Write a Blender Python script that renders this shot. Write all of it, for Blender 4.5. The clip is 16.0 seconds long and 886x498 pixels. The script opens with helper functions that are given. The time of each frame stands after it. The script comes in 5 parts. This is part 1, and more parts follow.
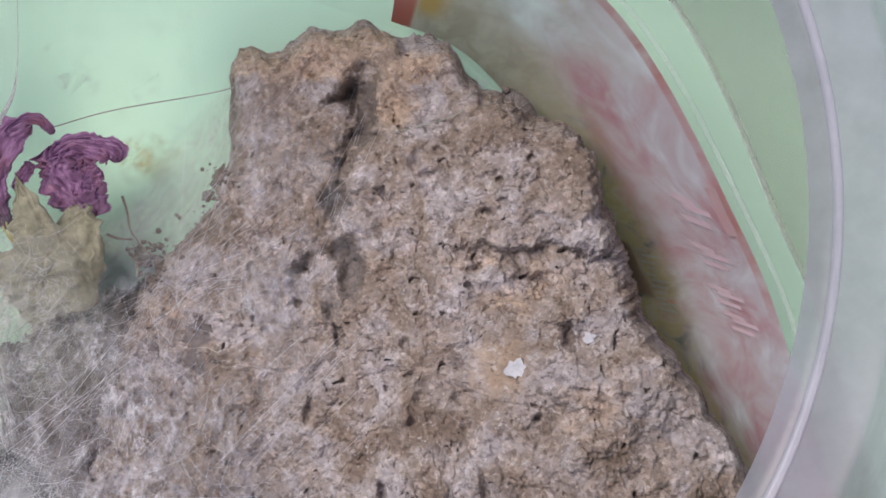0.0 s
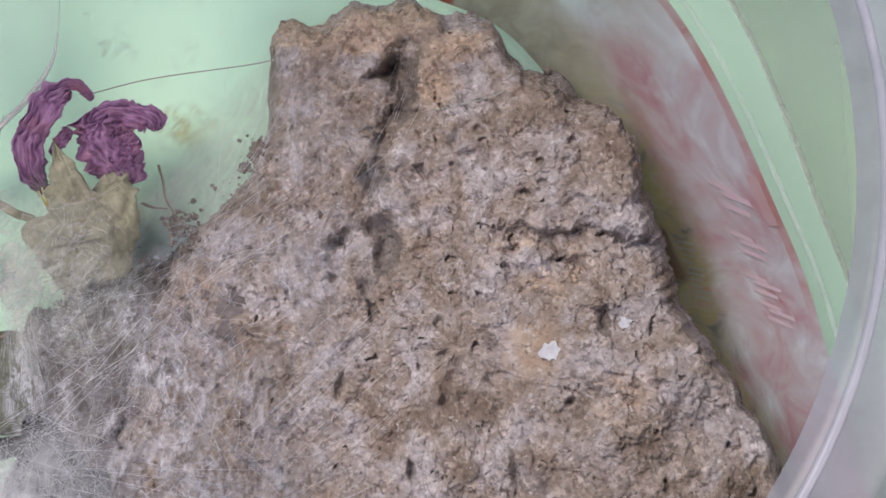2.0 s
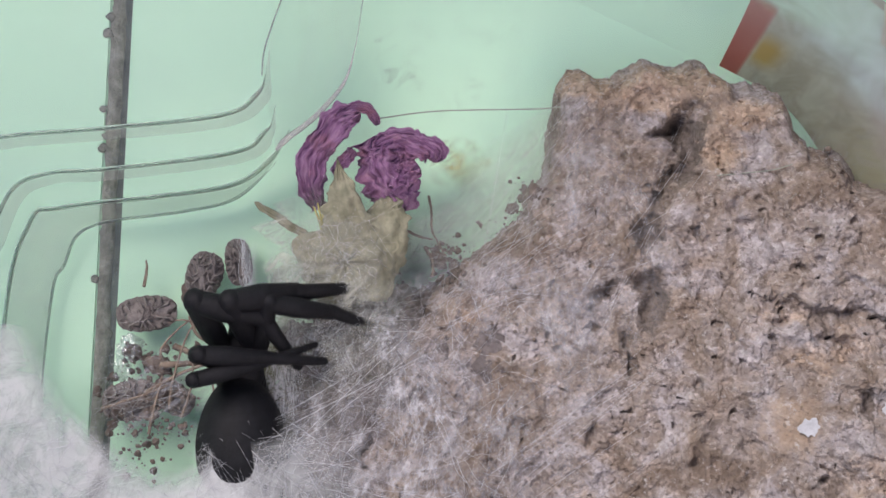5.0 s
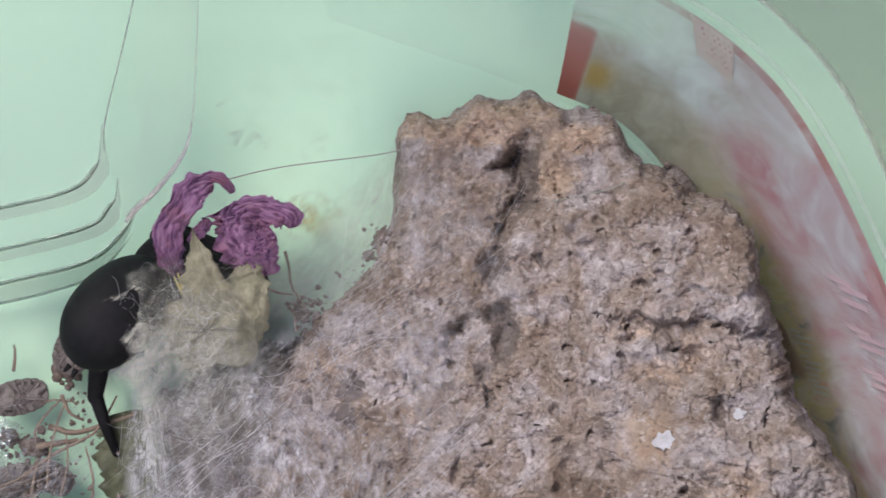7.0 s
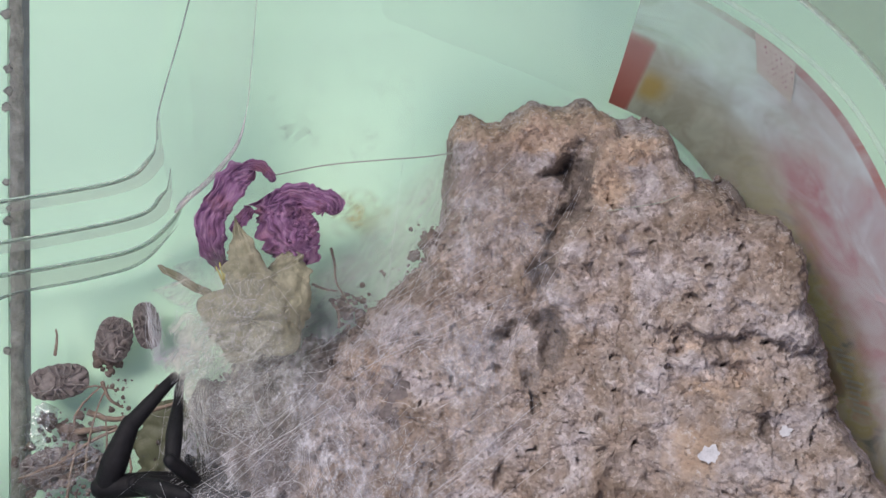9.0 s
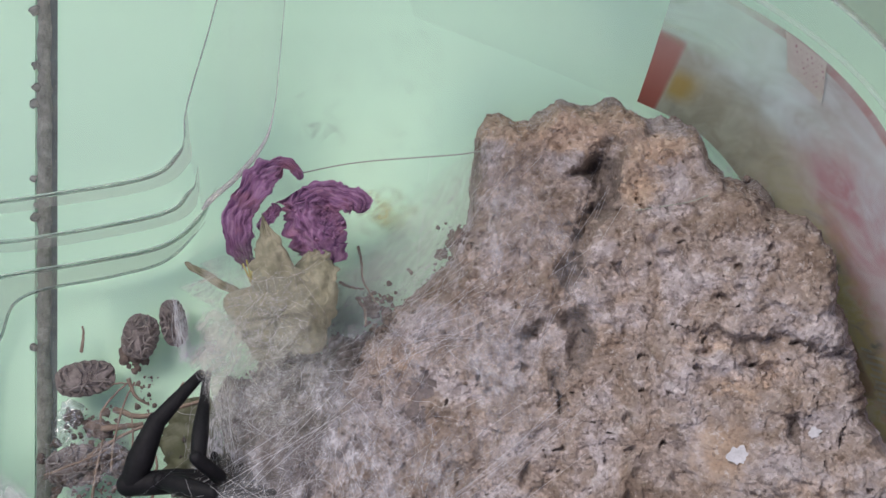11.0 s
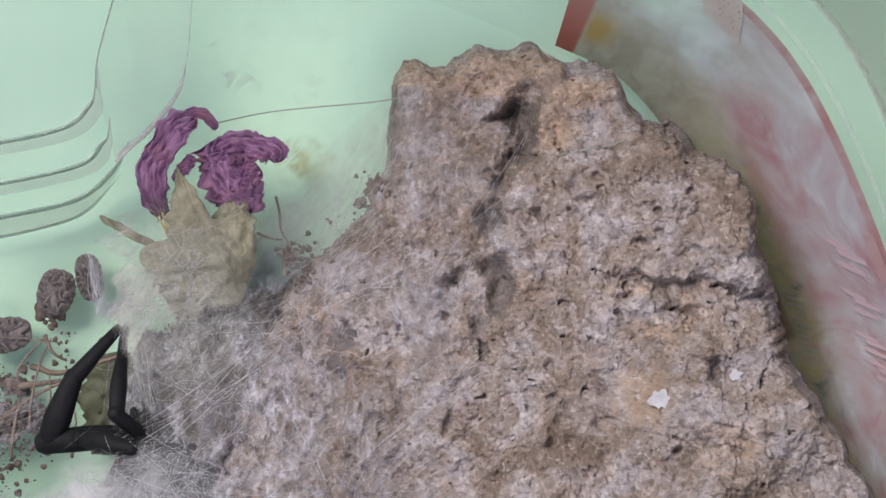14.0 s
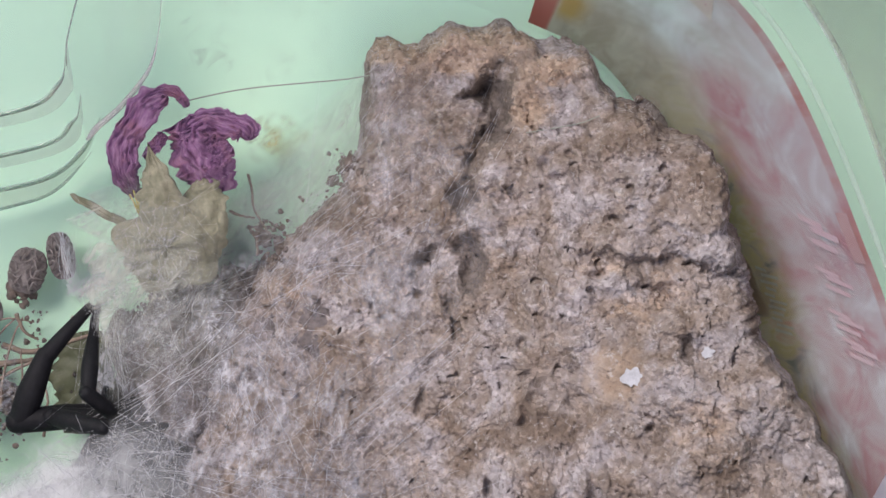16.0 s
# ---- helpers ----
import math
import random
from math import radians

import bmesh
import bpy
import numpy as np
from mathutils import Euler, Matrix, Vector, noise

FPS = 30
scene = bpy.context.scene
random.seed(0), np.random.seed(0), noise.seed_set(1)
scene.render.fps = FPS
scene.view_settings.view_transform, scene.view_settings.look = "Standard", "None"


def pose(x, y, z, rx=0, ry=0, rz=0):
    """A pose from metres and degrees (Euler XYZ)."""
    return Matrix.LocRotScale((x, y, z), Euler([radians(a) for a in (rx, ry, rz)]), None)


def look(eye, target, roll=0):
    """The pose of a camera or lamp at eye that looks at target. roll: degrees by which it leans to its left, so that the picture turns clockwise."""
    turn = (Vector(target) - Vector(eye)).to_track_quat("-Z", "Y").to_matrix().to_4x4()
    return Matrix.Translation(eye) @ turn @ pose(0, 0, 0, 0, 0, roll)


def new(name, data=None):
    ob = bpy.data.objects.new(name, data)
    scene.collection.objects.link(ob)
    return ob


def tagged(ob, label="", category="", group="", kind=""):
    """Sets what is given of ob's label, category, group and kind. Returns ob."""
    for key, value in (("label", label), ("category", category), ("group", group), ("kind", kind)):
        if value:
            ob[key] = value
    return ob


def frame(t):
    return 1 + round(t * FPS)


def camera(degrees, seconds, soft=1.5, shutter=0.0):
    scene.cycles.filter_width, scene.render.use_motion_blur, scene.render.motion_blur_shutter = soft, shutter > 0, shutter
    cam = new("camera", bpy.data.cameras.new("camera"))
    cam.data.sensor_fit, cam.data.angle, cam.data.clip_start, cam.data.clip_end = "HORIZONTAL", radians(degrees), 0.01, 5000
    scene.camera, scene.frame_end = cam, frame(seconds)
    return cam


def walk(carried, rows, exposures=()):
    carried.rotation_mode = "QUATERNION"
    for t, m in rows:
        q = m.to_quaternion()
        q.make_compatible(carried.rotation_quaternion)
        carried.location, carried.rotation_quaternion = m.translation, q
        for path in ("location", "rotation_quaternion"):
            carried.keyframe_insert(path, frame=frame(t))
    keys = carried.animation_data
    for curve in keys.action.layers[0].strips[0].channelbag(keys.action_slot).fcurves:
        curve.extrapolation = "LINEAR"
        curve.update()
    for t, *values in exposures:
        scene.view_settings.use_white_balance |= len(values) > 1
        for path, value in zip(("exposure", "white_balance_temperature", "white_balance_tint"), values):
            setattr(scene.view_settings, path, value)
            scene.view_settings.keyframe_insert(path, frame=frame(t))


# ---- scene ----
# A spider's retreat in a clear plastic tub; all lengths below are in millimetres unless named otherwise.
PATH = [
    (0.0, 0.01982, 0.00162, 0.25247, -0.630, -1.652, -6.138),
    (0.5, 0.01791, 0.00128, 0.25140, -0.802, -1.079, -4.841),
    (1.0, 0.01997, 0.00132, 0.25194, -1.115, -1.048, -5.660),
    (1.5, 0.02019, 0.00137, 0.25201, -1.188, -1.102, -5.338),
    (2.0, 0.01662, 0.00184, 0.25147, -1.313, -1.279, -4.239),
    (2.5, 0.01466, 0.00218, 0.25188, -1.376, -0.978, -3.487),
    (3.0, 0.01409, 0.00220, 0.25156, -1.323, -0.305, -3.219),
    (3.5, 0.00822, 0.00331, 0.25268, -1.373, 0.069, -1.284),
    (4.0, -0.00174, 0.00366, 0.25367, -1.069, 0.721, 1.991),
    (4.2, -0.00411, 0.00323, 0.25406, -0.807, 0.974, 2.843),
    (6.3, 0.00180, -0.00071, 0.25525, 1.877, 3.684, 2.989),
    (6.5, 0.00410, -0.00001, 0.25572, 1.816, 3.328, 2.043),
    (7.0, 0.01857, -0.00127, 0.25541, 2.164, 2.911, -3.071),
    (7.5, 0.02015, 0.00136, 0.25469, 1.071, 0.594, -3.677),
    (8.0, 0.01101, 0.00236, 0.25628, 1.213, 1.469, -1.445),
    (8.5, 0.00892, 0.00159, 0.25659, 1.542, 1.644, -1.055),
    (9.0, 0.00822, 0.00184, 0.25716, 1.705, 1.899, -0.643),
    (11.5, 0.00726, 0.00142, 0.25635, 1.768, 2.563, -0.302),
    (12.0, 0.00717, 0.00192, 0.25632, 1.476, 2.380, -0.299),
    (12.5, 0.00744, 0.00155, 0.25554, 1.300, 1.724, -0.455),
    (13.0, 0.00825, 0.00097, 0.25526, 1.217, 1.309, -0.520),
    (13.5, 0.01041, 0.00167, 0.25324, 0.552, 1.034, -1.118),
    (14.0, 0.00947, 0.00131, 0.25402, 0.169, 0.564, -1.385),
    (14.5, 0.01028, 0.00215, 0.25363, -0.344, 0.268, -1.554),
    (15.0, 0.01048, 0.00167, 0.25345, -0.439, 0.117, -1.508),
    (15.5, 0.01065, 0.00158, 0.25336, -0.541, 0.060, -1.516),
    (16.0, 0.01097, 0.00161, 0.25327, -0.600, 0.069, -1.479),
]
cam = camera(27.0, 16.0, soft=1.5, shutter=0.25)
walk(cam, [(t, pose(x, y, z, rx, ry, rz)) for t, x, y, z, rx, ry, rz in PATH], exposures=[(t, stops, 6600, 17) for t, stops in ((0.0, 0.68), (6.3, 0.70), (9.0, 0.69), (12.0, 0.53), (13.0, 0.55), (14.0, 0.66), (15.0, 0.75), (16.0, 0.75))])

# ---- light ----
world = bpy.data.worlds.new("sky")
scene.world = world
world.use_nodes = True
wn = world.node_tree
sky = wn.nodes.new("ShaderNodeTexSky")
sky.sky_type = "NISHITA"
sky.sun_disc = False
sky.sun_elevation = radians(48)
sky.sun_rotation = radians(140)
sky.dust_density = 3.0
wn.nodes["Background"].inputs["Strength"].default_value = 0.105
wn.links.new(sky.outputs[0], wn.nodes["Background"].inputs["Color"])
sun_data = bpy.data.lights.new("sun", "SUN")
sun_data.energy = 2.3
sun_data.angle = radians(36)
sun_data.color = (1.0, 0.95, 0.88)
sun = new("sun", sun_data)
sun.matrix_world = look((-0.5, 0.6, 0.9), (0, 0, 0))

MM = 0.001


# ---- materials ----
class Nodes:
    """A node material in the making."""

    def __init__(self, name):
        self.mat = bpy.data.materials.new(name)
        self.mat.use_nodes = True
        self.tree = self.mat.node_tree
        self.shader = self.tree.nodes["Principled BSDF"]
        self.out = self.tree.nodes["Material Output"]
        self.coord = self.tree.nodes.new("ShaderNodeTexCoord")

    def node(self, kind, **inputs):
        n = self.tree.nodes.new(kind)
        for key, value in inputs.items():
            self.put(n.inputs[key.replace("_", " ")], value)
        return n

    def put(self, socket, value):
        if isinstance(value, bpy.types.NodeSocket):
            self.tree.links.new(value, socket)
        else:
            socket.default_value = value

    def noise(self, per_mm, detail=5.0, rough=0.6, distort=0.0, where=None):
        n = self.node("ShaderNodeTexNoise", Scale=per_mm * 1000, Detail=detail, Roughness=rough, Distortion=distort)
        self.tree.links.new(where or self.coord.outputs["Object"], n.inputs["Vector"])
        return n.outputs["Fac"]

    def ramp(self, fac, *stops):
        n = self.tree.nodes.new("ShaderNodeValToRGB")
        el = n.color_ramp.elements
        while len(el) < len(stops):
            el.new(0.5)
        for e, (p, c) in zip(el, stops):
            e.position = p
            e.color = (*c, 1) if isinstance(c, tuple) else (c, c, c, 1)
        self.put(n.inputs["Fac"], fac)
        return n.outputs["Color"]

    def mix(self, fac, a, b, how="MIX"):
        n = self.tree.nodes.new("ShaderNodeMix")
        n.data_type, n.blend_type = "RGBA", how
        for socket, value in ((n.inputs[0], fac), (n.inputs[6], a), (n.inputs[7], b)):
            self.put(socket, (*value, 1) if isinstance(value, tuple) else value)
        return n.outputs[2]

    def bump(self, height, mm=0.2, strength=0.8):
        n = self.node("ShaderNodeBump", Strength=strength, Distance=mm * MM, Height=height)
        self.tree.links.new(n.outputs[0], self.shader.inputs["Normal"])
        return n.outputs[0]

    def set(self, **inputs):
        for key, value in inputs.items():
            self.put(self.shader.inputs[key.replace("_", " ")], (*value, 1) if isinstance(value, tuple) else value)
        return self

    def see_through(self, cover):
        """Lets the surface show only as far as cover says; the rest lets light pass."""
        clear = self.node("ShaderNodeBsdfTransparent")
        n = self.node("ShaderNodeMixShader", Fac=cover)
        self.tree.links.new(clear.outputs[0], n.inputs[1])
        self.tree.links.new(self.shader.outputs[0], n.inputs[2])
        self.tree.links.new(n.outputs[0], self.out.inputs["Surface"])
        return self


def plain(name, dark, light, per_mm=0.6, rough=0.7, bump=0.05, fine=4.0, **more):
    m = Nodes(name)
    a, b = m.noise(per_mm), m.noise(fine, 3)
    c = m.ramp(a, (0.3, dark), (0.7, light))
    c = m.mix(0.25, c, m.ramp(b, (0.3, dark), (0.7, light)))
    m.set(Base_Color=c, Roughness=rough, **more)
    m.bump(b, bump)
    return m.mat


def clear_plastic(name, tint, gloss_rough=0.06, cloud=0.05, gloss_part=0.05, dull_colour=(0.75, 0.76, 0.76)):
    """Thin clear plastic: tinted, a little clouded by scuffs, with a gloss."""
    m = Nodes(name)
    scuff = m.ramp(m.noise(0.05, 6, 0.6), (0.2, cloud * 0.5), (0.8, cloud * 1.8))
    clear = m.node("ShaderNodeBsdfTransparent", Color=(*tint, 1))
    gloss = m.node("ShaderNodeBsdfGlossy", Roughness=gloss_rough)
    dull = m.node("ShaderNodeBsdfDiffuse", Color=(*dull_colour, 1))
    one = m.node("ShaderNodeMixShader", Fac=scuff)
    two = m.node("ShaderNodeMixShader", Fac=gloss_part)
    link = m.tree.links.new
    link(clear.outputs[0], one.inputs[1]), link(dull.outputs[0], one.inputs[2])
    link(one.outputs[0], two.inputs[1]), link(gloss.outputs[0], two.inputs[2])
    link(two.outputs[0], m.out.inputs["Surface"])
    return m.mat


def rock_material():
    m = Nodes("porous_limestone")
    mid, fine = m.noise(0.35, 8, 0.7, 0.4), m.noise(1.7, 7, 0.75)

    def grown(name):
        n = m.node("ShaderNodeAttribute")
        n.attribute_name = name
        return n.outputs["Fac"]

    def sum_(kind, a, b):
        n = m.node("ShaderNodeMath", Value=a)
        n.operation = kind
        m.put(n.inputs[1], b)
        return n.outputs[0]

    def patchy(name, per_mm, wide, lo, hi, most):
        return m.ramp(sum_("ADD", sum_("MULTIPLY", m.noise(per_mm, 7, 0.75), wide), grown(name)), (lo, 0.0), (hi, most))

    # close stone: rosy grey to lilac grey, with browner stretches
    c = m.ramp(m.noise(0.13, 7, 0.68, 0.5), (0.39, (0.205, 0.158, 0.127)), (0.47, (0.275, 0.226, 0.196)), (0.53, (0.312, 0.268, 0.25)), (0.61, (0.385, 0.352, 0.358)))
    c = m.mix(patchy("tan", 0.5, 0.5, 0.42, 0.95, 0.85), c, m.ramp(mid, (0.35, (0.345, 0.245, 0.175)), (0.65, (0.49, 0.385, 0.30))))
    # grains of many tones
    for per_mm, share in ((0.75, 0.30), (1.9, 0.38)):
        grain = m.node("ShaderNodeTexVoronoi", Scale=per_mm * 1000, Randomness=1.0)
        warped = m.node("ShaderNodeVectorMath")
        warped.operation = "MULTIPLY_ADD"
        m.put(warped.inputs[0], m.node("ShaderNodeTexNoise", Scale=per_mm * 1600, Detail=3.0, Vector=m.coord.outputs["Object"]).outputs["Color"])
        warped.inputs[1].default_value = (0.0009 / per_mm,) * 3
        m.put(warped.inputs[2], m.coord.outputs["Object"])
        m.put(grain.inputs["Vector"], warped.outputs[0])
        tone = m.node("ShaderNodeSeparateColor", Color=grain.outputs["Color"])
        mixed = m.mix(1.0, c, m.ramp(tone.outputs[0], (0.0, (0.55, 0.52, 0.50)), (0.15, (0.86, 0.84, 0.83)), (0.6, (1.0, 1.0, 1.0)), (0.85, (1.14, 1.13, 1.13)), (1.0, (1.4, 1.4, 1.4))), "MULTIPLY")
        c = m.mix(sum_("MULTIPLY", sum_("SUBTRACT", 1.0, sum_("MULTIPLY", grown("worn"), 0.8)), share * 2.2), c, mixed)
    # chalky specks, dark specks
    c = m.mix(m.ramp(m.noise(0.8, 7, 0.75, 0.2), (0.56, 0.0), (0.65, 0.7)), c, (0.52, 0.485, 0.475))
    c = m.mix(m.ramp(m.noise(1.1, 5, 0.65), (0.335, 0.75), (0.40, 0.0)), c, (0.14, 0.11, 0.10))
    c = m.mix(m.ramp(m.noise(0.45, 8, 0.75, 0.3), (0.34, 0.4), (0.44, 0.0)), c, (0.23, 0.19, 0.17))
    c = m.mix(patchy("lime", 1.1, 1.5, 1.05, 1.55, 0.78), c, m.ramp(fine, (0.3, (0.40, 0.37, 0.37)), (0.6, (0.64, 0.62, 0.635))))
    # darker brown in the crevice and hollows, broken up by noise
    c = m.mix(patchy("hollow_tone", 0.8, 1.2, 0.88, 1.2, 0.85), c, m.ramp(fine, (0.35, (0.075, 0.06, 0.052)), (0.7, (0.25, 0.205, 0.18))))
    m.set(Base_Color=c, Roughness=0.93, Specular_IOR_Level=0.2)
    m.bump(m.mix(0.6, mid, fine), 0.7, 0.8)
    return m.mat


def label_material():
    """Faded print: a pale streaked field that turns mauve, a red border, a brown and olive picture along the foot, with
    shade painted into it.
    """
    m = Nodes("printed_label")
    uv = m.node("ShaderNodeSeparateXYZ", Vector=m.coord.outputs["UV"])
    u, v = uv.outputs[0], uv.outputs[1]

    def streak(along, across, seed, detail=5.0, distort=0.8):
        where = m.node("ShaderNodeMapping", Vector=m.coord.outputs["UV"])
        where.inputs["Location"].default_value = (seed, seed * 0.7, 0)
        where.inputs["Scale"].default_value = (along, across, 1)
        return m.node("ShaderNodeTexNoise", Scale=1.0, Detail=detail, Roughness=0.62, Distortion=distort, Vector=where.outputs[0]).outputs["Fac"]

    def both_(a, b, how="MULTIPLY"):
        n = m.node("ShaderNodeMath", Value=a)
        n.operation = how
        m.put(n.inputs[1], b)
        return n.outputs[0]

    mauve = m.ramp(streak(9, 3.2, 3), (0.36, (0.50, 0.24, 0.28)), (0.46, (0.54, 0.36, 0.41)), (0.55, (0.57, 0.46, 0.52)), (0.66, (0.68, 0.62, 0.69)))
    pale = m.ramp(streak(8, 3.0, 8, 4.0), (0.36, (0.52, 0.47, 0.43)), (0.5, (0.68, 0.665, 0.67)), (0.64, (0.80, 0.80, 0.83)))
    c = m.mix(m.ramp(both_(u, both_(streak(5, 3, 5), 0.25), "ADD"), (0.30, 0.0), (0.46, 1.0)), pale, mauve)
    # brown and olive print; its dark tones also carry the rock's shade
    low = m.ramp(streak(14, 2.6, 12, 5.0, 1.2), (0.32, (0.13, 0.12, 0.105)), (0.40, (0.28, 0.21, 0.16)), (0.48, (0.33, 0.245, 0.115)), (0.55, (0.36, 0.28, 0.21)), (0.64, (0.38, 0.20, 0.15)))
    low = m.mix(m.ramp(u, (0.22, 0.85), (0.40, 0.0)), low, m.ramp(streak(20, 4, 17), (0.40, (0.50, 0.42, 0.36)), (0.6, (0.66, 0.60, 0.54))))
    c = m.mix(m.ramp(both_(v, both_(streak(7, 2, 21), 0.5), "ADD"), (0.57, 0.97), (0.78, 0.0)), c, low)
    border = both_(m.ramp(v, (0.945, 0.0), (0.955, 1.0)), m.ramp(streak(12, 0.5, 31), (0.40, 0.25), (0.62, 0.9)))
    c = m.mix(both_(border, m.ramp(u, (0.62, 1.0), (0.72, 0.0))), c, (0.50, 0.19, 0.18))
    c = m.mix(both_(m.ramp(u, (0.034, 0.92), (0.038, 0.0)), m.ramp(v, (0.56, 1.0), (0.60, 0.0))), c, m.mix(m.ramp(v, (0.1, 0.0), (0.5, 1.0)), (0.50, 0.10, 0.08), (0.50, 0.20, 0.19)))
    spot = both_(m.ramp(u, (0.034, 0.0), (0.045, 1.0), (0.065, 1.0), (0.10, 0.0)), m.ramp(v, (0.10, 0.0), (0.2, 0.9), (0.30, 0.9), (0.42, 0.0)))
    c = m.mix(spot, c, (0.55, 0.34, 0.10))
    m.set(Base_Color=c, Roughness=0.5)
    m.bump(streak(40, 9, 2), 0.3, 0.3)
    glow = m.node("ShaderNodeBsdfTranslucent", Color=c)
    sheet_ = m.node("ShaderNodeMixShader", Fac=0.5)
    clear = m.node("ShaderNodeBsdfTransparent")
    # the unprinted corner lets the table show through
    bare = both_(m.ramp(u, (0.06, 0.6), (0.20, 0.0)), m.ramp(v, (0.52, 0.0), (0.66, 1.0)))
    whole = m.node("ShaderNodeMixShader", Fac=bare)
    link = m.tree.links.new
    link(m.shader.outputs[0], sheet_.inputs[1]), link(glow.outputs[0], sheet_.inputs[2])
    link(sheet_.outputs[0], whole.inputs[1]), link(clear.outputs[0], whole.inputs[2])
    link(whole.outputs[0], m.out.inputs["Surface"])
    return m.mat


def petal_material():
    """Dried petal: purple with paler and browner veins, thin enough to let light through."""
    m = Nodes("dried_purple_petal")
    long_ = m.node("ShaderNodeMapping", Vector=m.coord.outputs["UV"])
    long_.inputs["Scale"].default_value = (1.8, 4.2, 1.0)
    vein = m.node("ShaderNodeTexNoise", Scale=2.2, Detail=6.0, Roughness=0.7, Distortion=0.6, Vector=long_.outputs[0]).outputs["Fac"]
    c = m.ramp(vein, (0.30, (0.15, 0.065, 0.14)), (0.46, (0.31, 0.155, 0.30)), (0.66, (0.50, 0.31, 0.46)))
    c = m.mix(m.ramp(m.noise(0.22, 5, 0.7), (0.52, 0.0), (0.7, 0.65)), c, (0.36, 0.16, 0.20))
    c = m.mix(m.ramp(m.noise(0.8, 5), (0.6, 0.0), (0.72, 0.5)), c, (0.09, 0.035, 0.06))
    m.set(Base_Color=c, Roughness=0.7, Specular_IOR_Level=0.3)
    m.bump(m.mix(0.6, vein, m.noise(0.6, 5, 0.7)), 0.25, 0.7)
    glow = m.node("ShaderNodeBsdfTranslucent", Color=c)
    both = m.node("ShaderNodeMixShader", Fac=0.3)
    link = m.tree.links.new
    link(m.shader.outputs[0], both.inputs[1]), link(glow.outputs[0], both.inputs[2])
    link(both.outputs[0], m.out.inputs["Surface"])
    return m.mat


